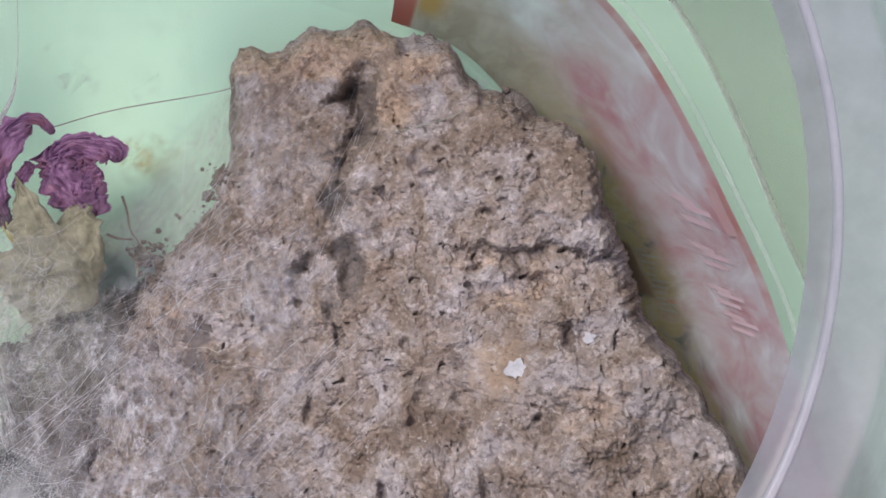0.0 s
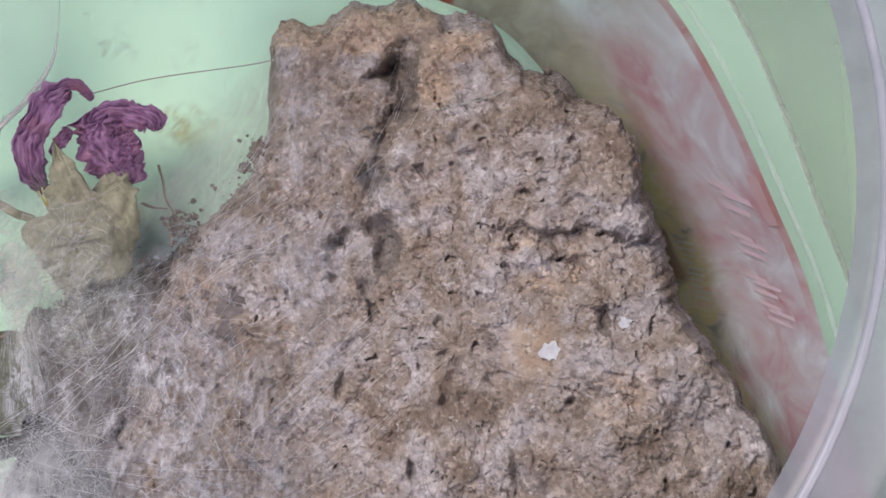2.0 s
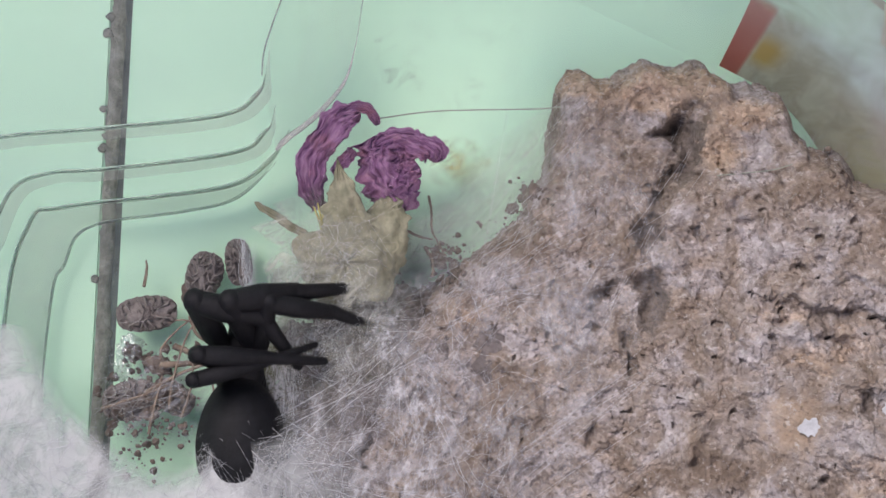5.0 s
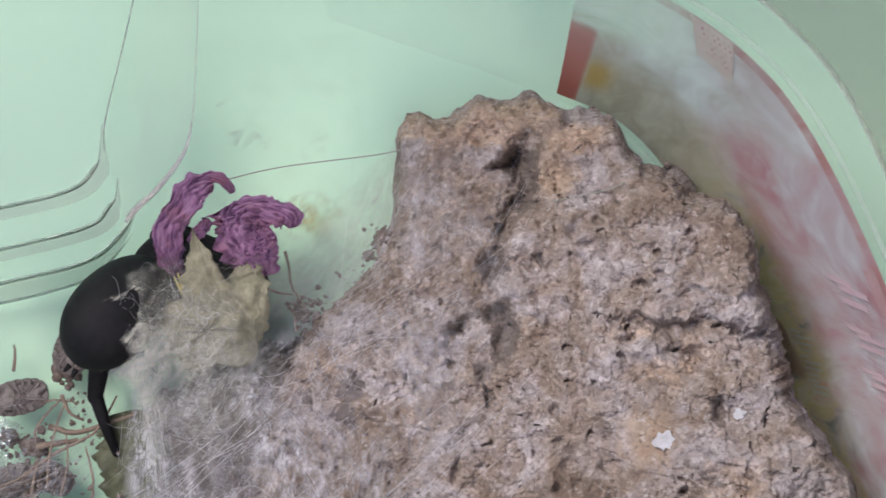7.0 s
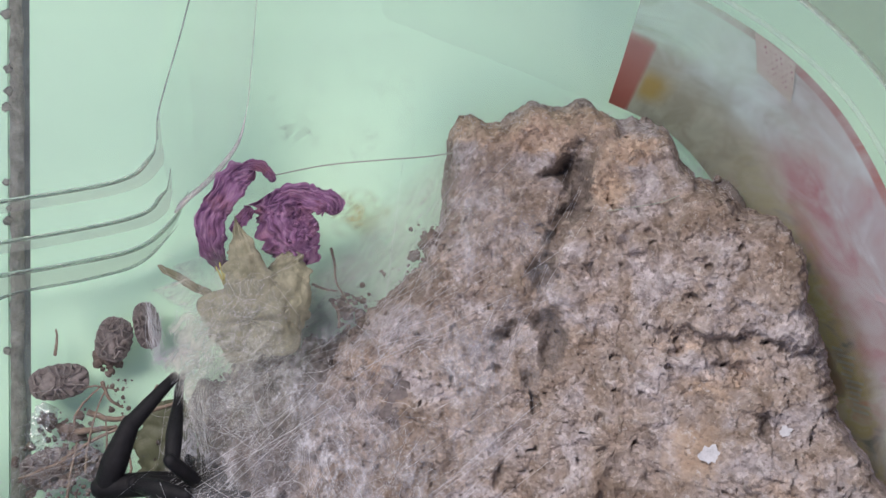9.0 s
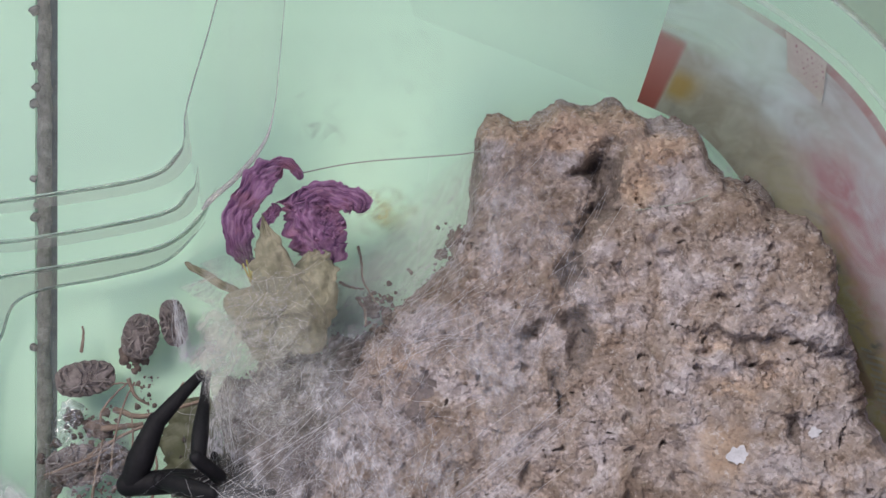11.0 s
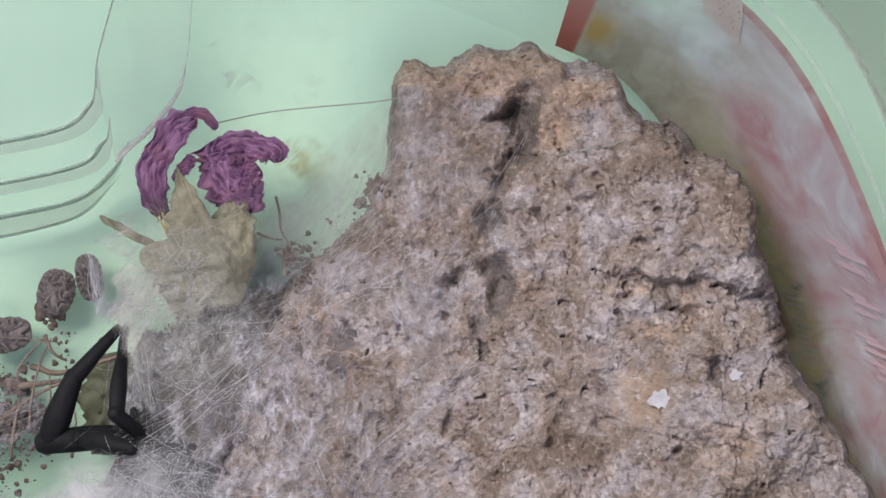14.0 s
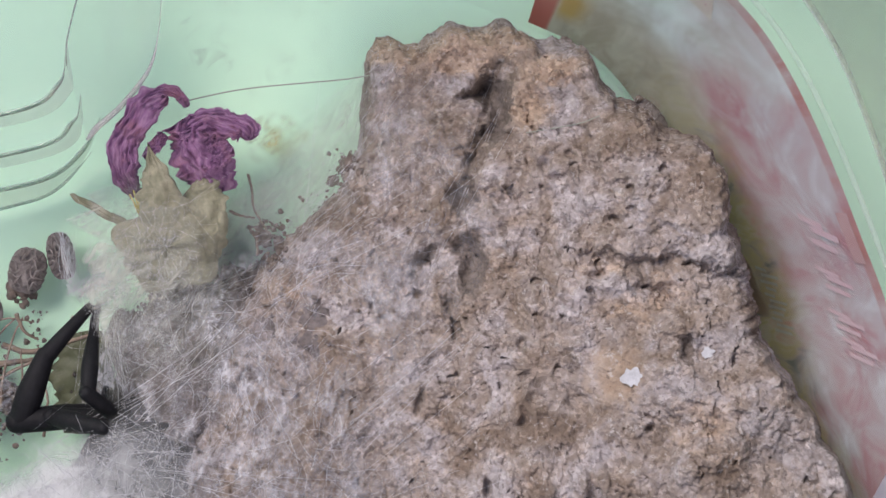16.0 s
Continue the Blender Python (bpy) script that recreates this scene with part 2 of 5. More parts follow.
MAT = {
    "table": plain("pale_green_table", (0.62, 0.93, 0.68), (0.67, 0.96, 0.73), 0.01, 0.55, 0.01),
    "groove": plain("dirt_in_groove", (0.045, 0.055, 0.055), (0.17, 0.20, 0.185), 0.22, 0.9, 0.2),
    "floor_plastic": clear_plastic("clear_plastic_floor", (0.97, 0.99, 0.98), 0.10, 0.05, 0.03),
    "wall_plastic": clear_plastic("clear_plastic_wall", (0.99, 0.995, 0.99), 0.15, 0.03, 0.015),
    "shoulder_plastic": clear_plastic("clouded_plastic_shoulder", (0.71, 0.71, 0.64), 0.3, 0.16, 0.04, (0.66, 0.66, 0.66)),
    "rim_plastic": clear_plastic("scuffed_plastic_rim", (0.46, 0.47, 0.51), 0.3, 0.26, 0.03, (0.46, 0.46, 0.51)),
    "bead_plastic": clear_plastic("pale_plastic_bead", (0.78, 0.78, 0.83), 0.3, 0.3, 0.05, (0.62, 0.62, 0.68)),
    "riser_plastic": clear_plastic("clouded_plastic_step", (0.88, 0.89, 0.88), 0.2, 0.2, 0.04, (0.68, 0.68, 0.66)),
    "end_plastic": clear_plastic("clouded_plastic_end", (0.97, 0.98, 0.97), 0.2, 0.05, 0.02, (0.62, 0.63, 0.62)),
    "speckled_plastic": clear_plastic("dusty_plastic_edge", (0.80, 0.80, 0.80), 0.3, 0.3, 0.04, (0.42, 0.41, 0.40)),
    "rosy_plastic": clear_plastic("rosy_plastic_edge", (0.92, 0.86, 0.88), 0.25, 0.25, 0.05, (0.66, 0.60, 0.62)),
    "gap_lip": plain("grey_dirt_on_gap_edge", (0.13, 0.125, 0.10), (0.40, 0.40, 0.35), 0.5, 0.95, 0.6, 1.5),
    "ridge_plastic": clear_plastic("moulded_plastic_ridge", (0.97, 0.99, 0.97), 0.3, 0.10, 0.03),
    "milky_plastic": clear_plastic("milky_plastic_ridge", (0.95, 0.99, 0.95), 0.4, 0.22, 0.03),
    "rock": rock_material(),
    "label": label_material(),
    "petal": petal_material(),
    "sepal": plain("withered_sepal", (0.15, 0.15, 0.095), (0.34, 0.325, 0.235), 0.5, 0.8, 0.3, 1.5),
    "yellow": plain("yellow_stamen", (0.40, 0.34, 0.06), (0.58, 0.50, 0.16), 0.8, 0.8, 0.05),
    "leaf": plain("dull_green_leaf", (0.055, 0.062, 0.03), (0.125, 0.135, 0.08), 0.3, 0.6, 0.05),
    "husk": plain("dried_woodlouse_shell", (0.11, 0.093, 0.086), (0.27, 0.235, 0.225), 0.9, 0.7, 0.3),
    "husk_leg": plain("dried_woodlouse_leg", (0.12, 0.10, 0.093), (0.30, 0.265, 0.255), 1.1, 0.75, 0.1),
    "soil": plain("crumbs_of_soil", (0.07, 0.054, 0.047), (0.27, 0.215, 0.185), 0.8, 0.95, 0.3),
    "mound": plain("webbed_debris", (0.04, 0.034, 0.034), (0.24, 0.205, 0.20), 0.35, 0.95, 0.9, 1.2),
    "twig": plain("dry_twig", (0.15, 0.105, 0.08), (0.36, 0.28, 0.22), 0.6, 0.85, 0.1),
    "spider": plain("black_spider_cuticle", (0.003, 0.003, 0.004), (0.010, 0.010, 0.013), 1.0, 0.62, 0.12, 5.0, Specular_IOR_Level=0.22),
    "white": plain("white_lichen", (0.38, 0.385, 0.41), (0.62, 0.62, 0.65), 0.9, 0.8, 0.2),
    "print_brown": plain("brown_print", (0.52, 0.44, 0.38), (0.66, 0.62, 0.56), 0.3, 0.5, 0.01),
    "print_white": plain("white_print", (0.55, 0.37, 0.42), (0.58, 0.46, 0.51), 0.3, 0.5, 0.01),
    "print_grey": plain("grey_print", (0.25, 0.23, 0.20), (0.36, 0.33, 0.28), 0.6, 0.5, 0.01),
    "print_red": plain("red_print", (0.40, 0.21, 0.21), (0.46, 0.32, 0.33), 0.2, 0.5, 0.01),
    "print_dark": plain("dark_print", (0.24, 0.18, 0.13), (0.36, 0.28, 0.17), 0.4, 0.5, 0.01),
    "ground": plain("paved_ground", (0.20, 0.19, 0.18), (0.30, 0.29, 0.27), 0.003, 0.9, 1.0),
}


def glass_material():
    m = Nodes("clear_plastic_edge")
    m.set(Base_Color=(0.36, 0.40, 0.38), Roughness=0.15, IOR=1.46, Transmission_Weight=1.0)
    return m.mat


def silk_material(name, colour):
    m = Nodes(name)
    m.set(Base_Color=colour, Roughness=0.5, Specular_IOR_Level=0.4)
    return m.mat


def haze_material(name, most, per_mm, seed, stretch=0.45, lo=0.40, hi=0.66, colour=(0.64, 0.65, 0.71)):
    """A thin silk sheet: a haze of threads too fine to tell apart."""
    m = Nodes(name)
    shifted = m.node("ShaderNodeMapping", Vector=m.coord.outputs["Object"])
    shifted.vector_type = "TEXTURE"
    shifted.inputs["Location"].default_value = (seed * 0.01, seed * 0.007, 0)
    shifted.inputs["Rotation"].default_value = (0, 0, radians(48))
    shifted.inputs["Scale"].default_value = (1 / stretch, 1, 1)
    a = m.ramp(m.noise(per_mm, 8, 0.75, 0.8, shifted.outputs[0]), (lo, 0.0), (hi, 1.0))
    edge = m.node("ShaderNodeAttribute")
    edge.attribute_name = "cover"
    n = m.node("ShaderNodeMath", Value=a)
    n.operation = "MULTIPLY"
    m.tree.links.new(edge.outputs["Fac"], n.inputs[1])
    n2 = m.node("ShaderNodeMath", Value=n.outputs[0])
    n2.operation = "MULTIPLY"
    n2.inputs[1].default_value = most
    m.set(Base_Color=colour, Roughness=0.8, Specular_IOR_Level=0.1)
    m.see_through(n2.outputs[0])
    return m.mat


def wool_material(name, most, seed, turn, colour):
    """Loose silk wool: wisps that thin out to nothing, too fine to tell apart."""
    m = Nodes(name)
    where = m.node("ShaderNodeMapping", Vector=m.coord.outputs["Object"])
    where.inputs["Location"].default_value = (seed * 0.013, seed * 0.008, 0)
    where.inputs["Rotation"].default_value = (0, 0, radians(turn))
    where.inputs["Scale"].default_value = (1.0, 0.6, 1.0)
    clump = m.ramp(m.noise(0.17, 6, 0.6, 0.6, where.outputs[0]), (0.45, 0.0), (0.61, 1.0))
    wisp = m.ramp(m.noise(0.85, 8, 0.74, 0.7, where.outputs[0]), (0.43, 0.04), (0.60, 1.0))
    spread = m.node("ShaderNodeAttribute")
    spread.attribute_name = "cover"
    value = spread.outputs["Fac"]
    for factor in (clump, wisp, most):
        n = m.node("ShaderNodeMath", Value=value)
        n.operation = "MULTIPLY"
        m.put(n.inputs[1], factor)
        value = n.outputs[0]
    m.set(Base_Color=colour, Roughness=0.9, Specular_IOR_Level=0.05)
    m.see_through(value)
    return m.mat


MAT["edge"] = glass_material()
# one silk in two tones: the low layer is coloured darker for contrast
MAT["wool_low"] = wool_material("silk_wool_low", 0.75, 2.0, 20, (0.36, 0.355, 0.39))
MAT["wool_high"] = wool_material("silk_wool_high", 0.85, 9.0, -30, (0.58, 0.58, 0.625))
MAT["scrap"] = clear_plastic("crumpled_clear_film", (0.97, 0.98, 0.99), 0.12, 0.06, 0.22)
MAT["silk"] = silk_material("white_silk", (0.58, 0.585, 0.62))
MAT["old_silk"] = silk_material("greyed_silk", (0.31, 0.30, 0.34))
MAT["hair"] = silk_material("grey_hair", (0.26, 0.28, 0.24))
MAT["stain"] = haze_material("dried_stain", 0.8, 0.5, 5.0)
MAT["stain"].node_tree.nodes["Principled BSDF"].inputs["Base Color"].default_value = (0.42, 0.36, 0.16, 1)
MAT["flower_haze"] = haze_material("flower_silk_haze", 0.95, 0.5, 6.0, 0.5, 0.34, 0.62, (0.43, 0.435, 0.385))
MAT["fine_haze"] = haze_material("fine_silk_haze", 0.5, 0.8, 8.0, 0.35, 0.48, 0.72, (0.52, 0.53, 0.59))
MAT["dense_haze"] = haze_material("dense_silk_haze", 0.92, 0.16, 3.0, 0.8, 0.22, 0.55, (0.50, 0.51, 0.515))
MAT["veil"] = haze_material("dusty_silk_veil", 0.7, 0.35, 11.0, 0.5, 0.24, 0.68, (0.42, 0.405, 0.37))
MAT["smudge"] = haze_material("dry_smudge", 0.34, 0.35, 14.0, 0.9, 0.50, 0.72, (0.36, 0.38, 0.32))


# ---- mesh helpers ----
def mesh_of(name, verts, faces, material, smooth=True):
    me = bpy.data.meshes.new(name)
    me.from_pydata((np.asarray(verts, float) * MM).tolist(), [], faces)
    me.materials.append(MAT[material])
    if smooth:
        me.shade_smooth()
    me.update()
    return me


def part(name, me, parent=None, label="", at=None):
    ob = new(name, me)
    if parent is not None:
        ob.parent = parent
    if at is not None:
        ob.matrix_basis = at
    return tagged(ob, label)


def thing(name, at=(0, 0, 0)):
    ob = new(name)
    ob.empty_display_size = 0.005
    ob.location = [c * MM for c in at]
    return ob


def here(verts, at):
    return [(x - at[0], y - at[1], z - at[2]) for x, y, z in verts]


def grid_faces(rows, cols, wrap=False):
    out = []
    for i in range(rows - 1):
        for j in range(cols if wrap else cols - 1):
            k = (j + 1) % cols
            out.append((i * cols + j, i * cols + k, (i + 1) * cols + k, (i + 1) * cols + j))
    return out


def fbm(x, y, z, scale, octaves=5, rough=0.55):
    total, amp, f, norm = 0.0, 1.0, 1.0 / scale, 0.0
    for _ in range(octaves):
        total += amp * noise.noise((x * f, y * f, z * f))
        norm += amp
        amp *= rough
        f *= 2.05
    return total / norm


def spline(points, n):
    """n places along a smooth line through the points."""
    p = np.array(points, float)
    ext = np.vstack([2 * p[0] - p[1], p, 2 * p[-1] - p[-2]])
    out = []
    for s in np.linspace(0, len(p) - 1, n):
        i = min(int(s), len(p) - 2)
        t = s - i
        a, b, c, d = ext[i:i + 4]
        out.append(0.5 * (2 * b + (c - a) * t + (2 * a - 5 * b + 4 * c - d) * t * t + (3 * b - a - 3 * c + d) * t ** 3))
    return np.array(out)


def tube(line, radii, sides=6, closed=False):
    """A round rod along a line, with a radius for each of its places."""
    line = np.array(line, float)
    n = len(line)
    radii = np.broadcast_to(np.array(radii, float), (n,))
    way = np.gradient(line, axis=0) if not closed else np.roll(line, -1, 0) - np.roll(line, 1, 0)
    way /= np.linalg.norm(way, axis=1, keepdims=True) + 1e-9
    side = np.cross(way, (0.13, 0.21, 1.0))
    side /= np.linalg.norm(side, axis=1, keepdims=True) + 1e-9
    up = np.cross(side, way)
    verts = []
    for i in range(n):
        for k in range(sides):
            a = 2 * math.pi * k / sides
            verts.append(tuple(line[i] + radii[i] * (math.cos(a) * side[i] + math.sin(a) * up[i])))
    faces = grid_faces(n, sides, True)
    if closed:
        faces += [((n - 1) * sides + k, (n - 1) * sides + (k + 1) % sides, (k + 1) % sides, k) for k in range(sides)]
    else:
        faces += [tuple(range(sides))[::-1], tuple((n - 1) * sides + k for k in range(sides))]
    return verts, faces


def joined(pieces):
    verts, faces = [], []
    for v, f in pieces:
        k = len(verts)
        verts += v
        faces += [tuple(i + k for i in q) for q in f]
    return verts, faces


# ---- shapes of the ground inside the tub ----
def vnoise(x, y, seed):
    """Smooth noise, -1 to 1, on whole arrays."""
    xi, yi = np.floor(x).astype(np.int64), np.floor(y).astype(np.int64)
    fx, fy = x - xi, y - yi

    def slope(i, j, dx, dy):
        h = (i * 374761393 + j * 668265263 + int(seed * 1000) * 974634777) & 0xFFFFFFFF
        h = ((h ^ (h >> 13)) * 1274126177) & 0xFFFFFFFF
        a = ((h ^ (h >> 16)) & 0xFFFF) * (2 * math.pi / 65536)
        return np.cos(a) * dx + np.sin(a) * dy

    u, v = fx * fx * fx * (fx * (fx * 6 - 15) + 10), fy * fy * fy * (fy * (fy * 6 - 15) + 10)
    low = slope(xi, yi, fx, fy) * (1 - u) + slope(xi + 1, yi, fx - 1, fy) * u
    high = slope(xi, yi + 1, fx, fy - 1) * (1 - u) + slope(xi + 1, yi + 1, fx - 1, fy - 1) * u
    return 1.5 * (low * (1 - v) + high * v)


def vfbm(x, y, seed, scale, octaves=4, rough=0.55):
    total, amp, norm, f = 0.0, 1.0, 0.0, 1.0 / scale
    for k in range(octaves):
        total = total + amp * vnoise(x * f + 17.3 * k, y * f - 9.1 * k, seed + k)
        norm += amp
        amp *= rough
        f *= 2.07
    return total / norm


def vcells(x, y, seed, scale):
    """Distance to the nearest of scattered grains, in grain widths, and that grain's own random number."""
    x, y = x / scale, y / scale
    xi, yi = np.floor(x).astype(np.int64), np.floor(y).astype(np.int64)
    best, own = np.full(x.shape, 9.0), np.zeros(x.shape)
    for di in (-1, 0, 1):
        for dj in (-1, 0, 1):
            i, j = xi + di, yi + dj
            h = (i * 374761393 + j * 668265263 + int(seed * 1000) * 974634777) & 0xFFFFFFFF
            h = ((h ^ (h >> 13)) * 1274126177) & 0xFFFFFFFF
            h = h ^ (h >> 16)
            d = np.hypot(i + (h & 1023) / 1023 - x, j + ((h >> 10) & 1023) / 1023 - y)
            near = d < best
            best, own = np.where(near, d, best), np.where(near, ((h >> 20) & 1023) / 1023, own)
    return best, own


def ease(lo, hi, a):
    u = np.clip((a - lo) / (hi - lo), 0.0, 1.0)
    return u * u * (3 - 2 * u)


ROCK_MID = (22.0, -16.0)
ROCK_SIDE = [
    (0.2, 15.0), (0.4, 21.0), (0.9, 26.2), (2.2, 28.0), (4.4, 28.0), (5.8, 27.2), (8.0, 27.0), (10.4, 28.2), (12.6, 29.6), (15.2, 29.4), (16.8, 28.7), (18.2, 29.5), (20.0, 29.3), (21.4, 28.0), (25.5, 27.4), (30.2, 25.8),
    (32.0, 21.5), (36.5, 17.8), (42.2, 13.8), (47.0, 9.4), (47.9, 2.5), (49.8, -4.8), (51.4, -13.0), (55.2, -20.0), (57.8, -26.0),
    (62.6, -35.0), (66.0, -50.0), (44.0, -66.0), (8.0, -66.0), (-20.0, -54.0), (-25.0, -34.0), (-21.0, -16.0), (-13.0, -2.0), (-3.5, 7.0),
]
_ang = np.array([math.atan2(y - ROCK_MID[1], x - ROCK_MID[0]) for x, y in ROCK_SIDE])
_rad = np.array([math.hypot(x - ROCK_MID[0], y - ROCK_MID[1]) for x, y in ROCK_SIDE])
_ord = np.argsort(_ang)
_ang, _rad = _ang[_ord], _rad[_ord]


def rock_reach(a):
    """How far the rock reaches from its middle in the direction a."""
    return np.interp((a + math.pi) % (2 * math.pi) - math.pi, _ang, _rad, period=2 * math.pi)


# Hollows and pits: place, half widths, turn in degrees, depth.
HOLLOWS = [
    (14.6, 19.1, 1.85, 0.7, 15, 2.4), (17.1, 19.4, 1.85, 1.85, 0, 3.4), (18.5, 16.6, 1.2, 1.8, 0, 2.4), (17.5, 13.7, 1.5, 1.1, 0, 2.6), (14.4, 10.2, 0.85, 1.0, 0, 1.3), (13.3, 6.0, 1.5, 2.2, 0, 2.2),
    (13.3, -0.6, 1.8, 1.2, 0, 1.5), (14.3, -3.7, 1.4, 2.5, -10, 2.8), (8.0, -2.0, 1.85, 0.75, 38, 2.0), (6.4, -4.2, 0.7, 0.5, 30, 1.6), (11.1, -7.9, 0.65, 1.0, 0, 1.8), (11.6, -11.1, 0.3, 1.0, 0, 1.8),
    (39.9, -13.6, 0.7, 1.5, 0, 1.8), (-2.1, -20.1, 2.1, 1.3, 0, 1.2),
]
PITS = [
    (2.6, -9.6, 0.43, 0.35, 0, 1.4), (1.2, -2.6, 0.35, 0.35, 0, 1.0), (20.2, -12.9, 0.5, 0.64, 0, 1.4), (7.2, -19.9, 0.43, 1.8, -15, 1.2), (21.6, -19.6, 1.0, 0.85, 0, 1.4), (15.4, -30.5, 0.5, 1.1, 0, 2.2),
    (-0.9, -30.1, 0.3, 0.7, 0, 2.0), (28.1, -31.3, 0.64, 2.8, 0, 1.6), (20.0, -22.2, 0.43, 1.1, 0, 1.2), (35.0, -23.2, 0.57, 0.5, 0, 1.8), (34.0, 6.0, 0.4, 0.35, 0, 1.6), (23.9, 9.4, 0.8, 1.0, 0, 1.6),
]
SHALLOWS = [
    (25.1, 7.8, 1.4, 0.57, 0, 1.2), (27.0, 10.8, 0.64, 0.7, 0, 1.2), (33.9, 3.7, 0.5, 0.43, 0, 1.3), (31.9, 2.5, 0.55, 0.3, 0, 1.3), (29.7, -4.7, 1.3, 0.64, -20, 1.6), (42.0, -13.7, 1.4, 1.5, 0, 1.3),
    (27.4, -23.9, 1.6, 2.1, 0, 0.6), (7.4, -16.8, 1.5, 0.7, 40, 1.0), (18.5, -16.1, 1.4, 1.4, 0, 0.6),
]
# Ledges: the stone north of the line stands proud, with a hollow under it: depth, breadth and the line.
LEDGES = [
    (2.3, 2.0, [(28.8, -1.6), (32.3, -2.7), (35.3, -3.3), (39.1, -2.6), (41.9, -4.0), (44.4, -5.0), (46.5, -4.7)]),
    (1.6, 1.0, [(33.1, -4.9), (34.6, -6.1), (37.6, -7.0), (38.5, -8.1)]),
    (0.7, 1.6, [(30.9, -22.0), (29.7, -20.8), (26.7, -20.4), (24.9, -16.5)]),
    (0.8, 1.2, [(18.0, 5.0), (21.0, 1.5), (21.5, -3.5), (24.0, -6.0)]),
    (0.9, 1.4, [(44.5, -17.0), (43.2, -16.5), (40.1, -15.6), (38.0, -18.5)]),
    (1.0, 1.2, [(26.0, 15.0), (29.0, 12.5), (30.0, 8.0), (33.5, 6.5)]),
]
CREVICE = spline([(18.6, 22), (17.5, 19.5), (16.4, 14), (13.5, 6), (14.6, -2.5), (11.6, -9), (11.8, -12)], 40)


def to_line(x, y, line):
    """Distance of places from a line, and on which side of it they lie (more than nought: to the left of its run)."""
    way = np.gradient(line, axis=0)
    best, side = np.full(x.shape, 1e9), np.zeros(x.shape)
    for (px, py), (wx, wy) in zip(line, way):
        d = np.hypot(x - px, y - py)
        near = d < best
        best, side = np.where(near, d, best), np.where(near, wx * (y - py) - wy * (x - px), side)
    return best, side


def in_pit(x, y, pit):
    px, py, a, b, turn, _ = pit
    c, s = math.cos(radians(turn)), math.sin(radians(turn))
    dx, dy = x - px, y - py
    return ((c * dx + s * dy) / a) ** 2 + ((c * dy - s * dx) / b) ** 2


def rock_plane(x, y):
    return 17.0 + 0.34 * (x - 5) - 0.22 * (y + 5)


def rock_height(x, y, inside, grains=True):
    """The rock's top at places that lie so many mm inside its side."""
    w = 4.2 + 2.4 * vnoise(x * 0.07, y * 0.07, 7)
    u = np.clip(inside / w, 0, 1)
    z = np.clip(rock_plane(x, y), 6.0, 34.0) * np.sqrt(np.maximum(0, 1 - (1 - u) ** 2))
    near = np.minimum(1.0, 0.35 + inside / 1.6)
    worn = np.exp(-(((x - 31.8) ** 2 + (y + 16.8) ** 2) / 22.0) ** 2)
    big = vfbm(x, y, 3, 13.0, 3, 0.5)
    wx, wy = x + 1.3 * vfbm(x, y, 51, 2.6, 4, 0.6), y + 1.3 * vfbm(x, y, 57, 2.6, 4, 0.6)
    lumps = vfbm(wx, wy, 4, 4.2, 4, 0.55)
    z += near * (1 - 0.7 * worn) * (3.0 * big + 1.6 * lumps)
    d, side = to_line(x, y, CREVICE)
    d = np.maximum(0.0, d + 1.2 * vfbm(x, y, 41, 2.4, 3))
    deep = np.clip(1 + (y - 12) / 20, 0.25, 1)
    z += near * deep * np.where(side > 0, 1.4 * np.exp(-(np.maximum(0.0, d - 1.0) / 5.0) ** 2), -0.9 * np.exp(-(d / 6.0) ** 2))
    z -= near * deep * 1.7 * np.exp(-(d / 1.5) ** 2) * (0.8 + 0.9 * vfbm(x, y, 9, 2.5, 3))
    for depth, broad, line in LEDGES:
        d, side = to_line(wx, wy, spline(line, 24))
        z -= near * depth * (0.75 + 0.9 * vfbm(x, y, 95, 3.0, 3)) * np.where(side < 0, np.exp(-(d / broad) ** 2), np.exp(-(d / 0.7) ** 2))
    for pit in HOLLOWS + PITS + SHALLOWS:
        q = in_pit(x * 0.55 + wx * 0.45, y * 0.55 + wy * 0.45, pit)
        z -= near * pit[5] * np.exp(-q ** 1.4)
    if not grains:
        return z
    # crumbly stretches of loose grains, and closer stone with scattered pores
    crumbly = ease(-0.25, 0.35, vfbm(x, y, 71, 7.0, 3) + 0.25 * vfbm(x, y, 72, 1.5, 2)) * (1 - 0.9 * worn)
    f1, own = vcells(wx, wy, 5, 1.5)
    f2, own2 = vcells(wx * 0.5 + x * 0.5, wy * 0.5 + y * 0.5, 6, 0.62)
    z += near * (0.5 + 0.6 * crumbly) * (0.42 * (own - 0.35) * np.maximum(0, 1 - 1.4 * f1 ** 2) + 0.2 * (own2 - 0.3) * np.maximum(0, 1 - 1.5 * f2 ** 2))
    z += near * (0.35 + 0.65 * crumbly) * (0.22 * vfbm(x, y, 12, 0.95, 4, 0.75) - 0.3 * np.abs(vfbm(x, y, 13, 1.9, 3, 0.6)))
    for seed, scale, edge, depth in ((31, 1.15, 0.56, 0.9), (33, 0.6, 0.50, 0.55), (35, 2.6, 0.46, 1.1)):
        pores = vfbm(wx, wy, seed, scale, 2, 0.6)
        z -= near * (1 - worn) * depth * ease(edge, edge + 0.18, pores + 0.10 * vfbm(x, y, 81, 6.0, 2))
    return z


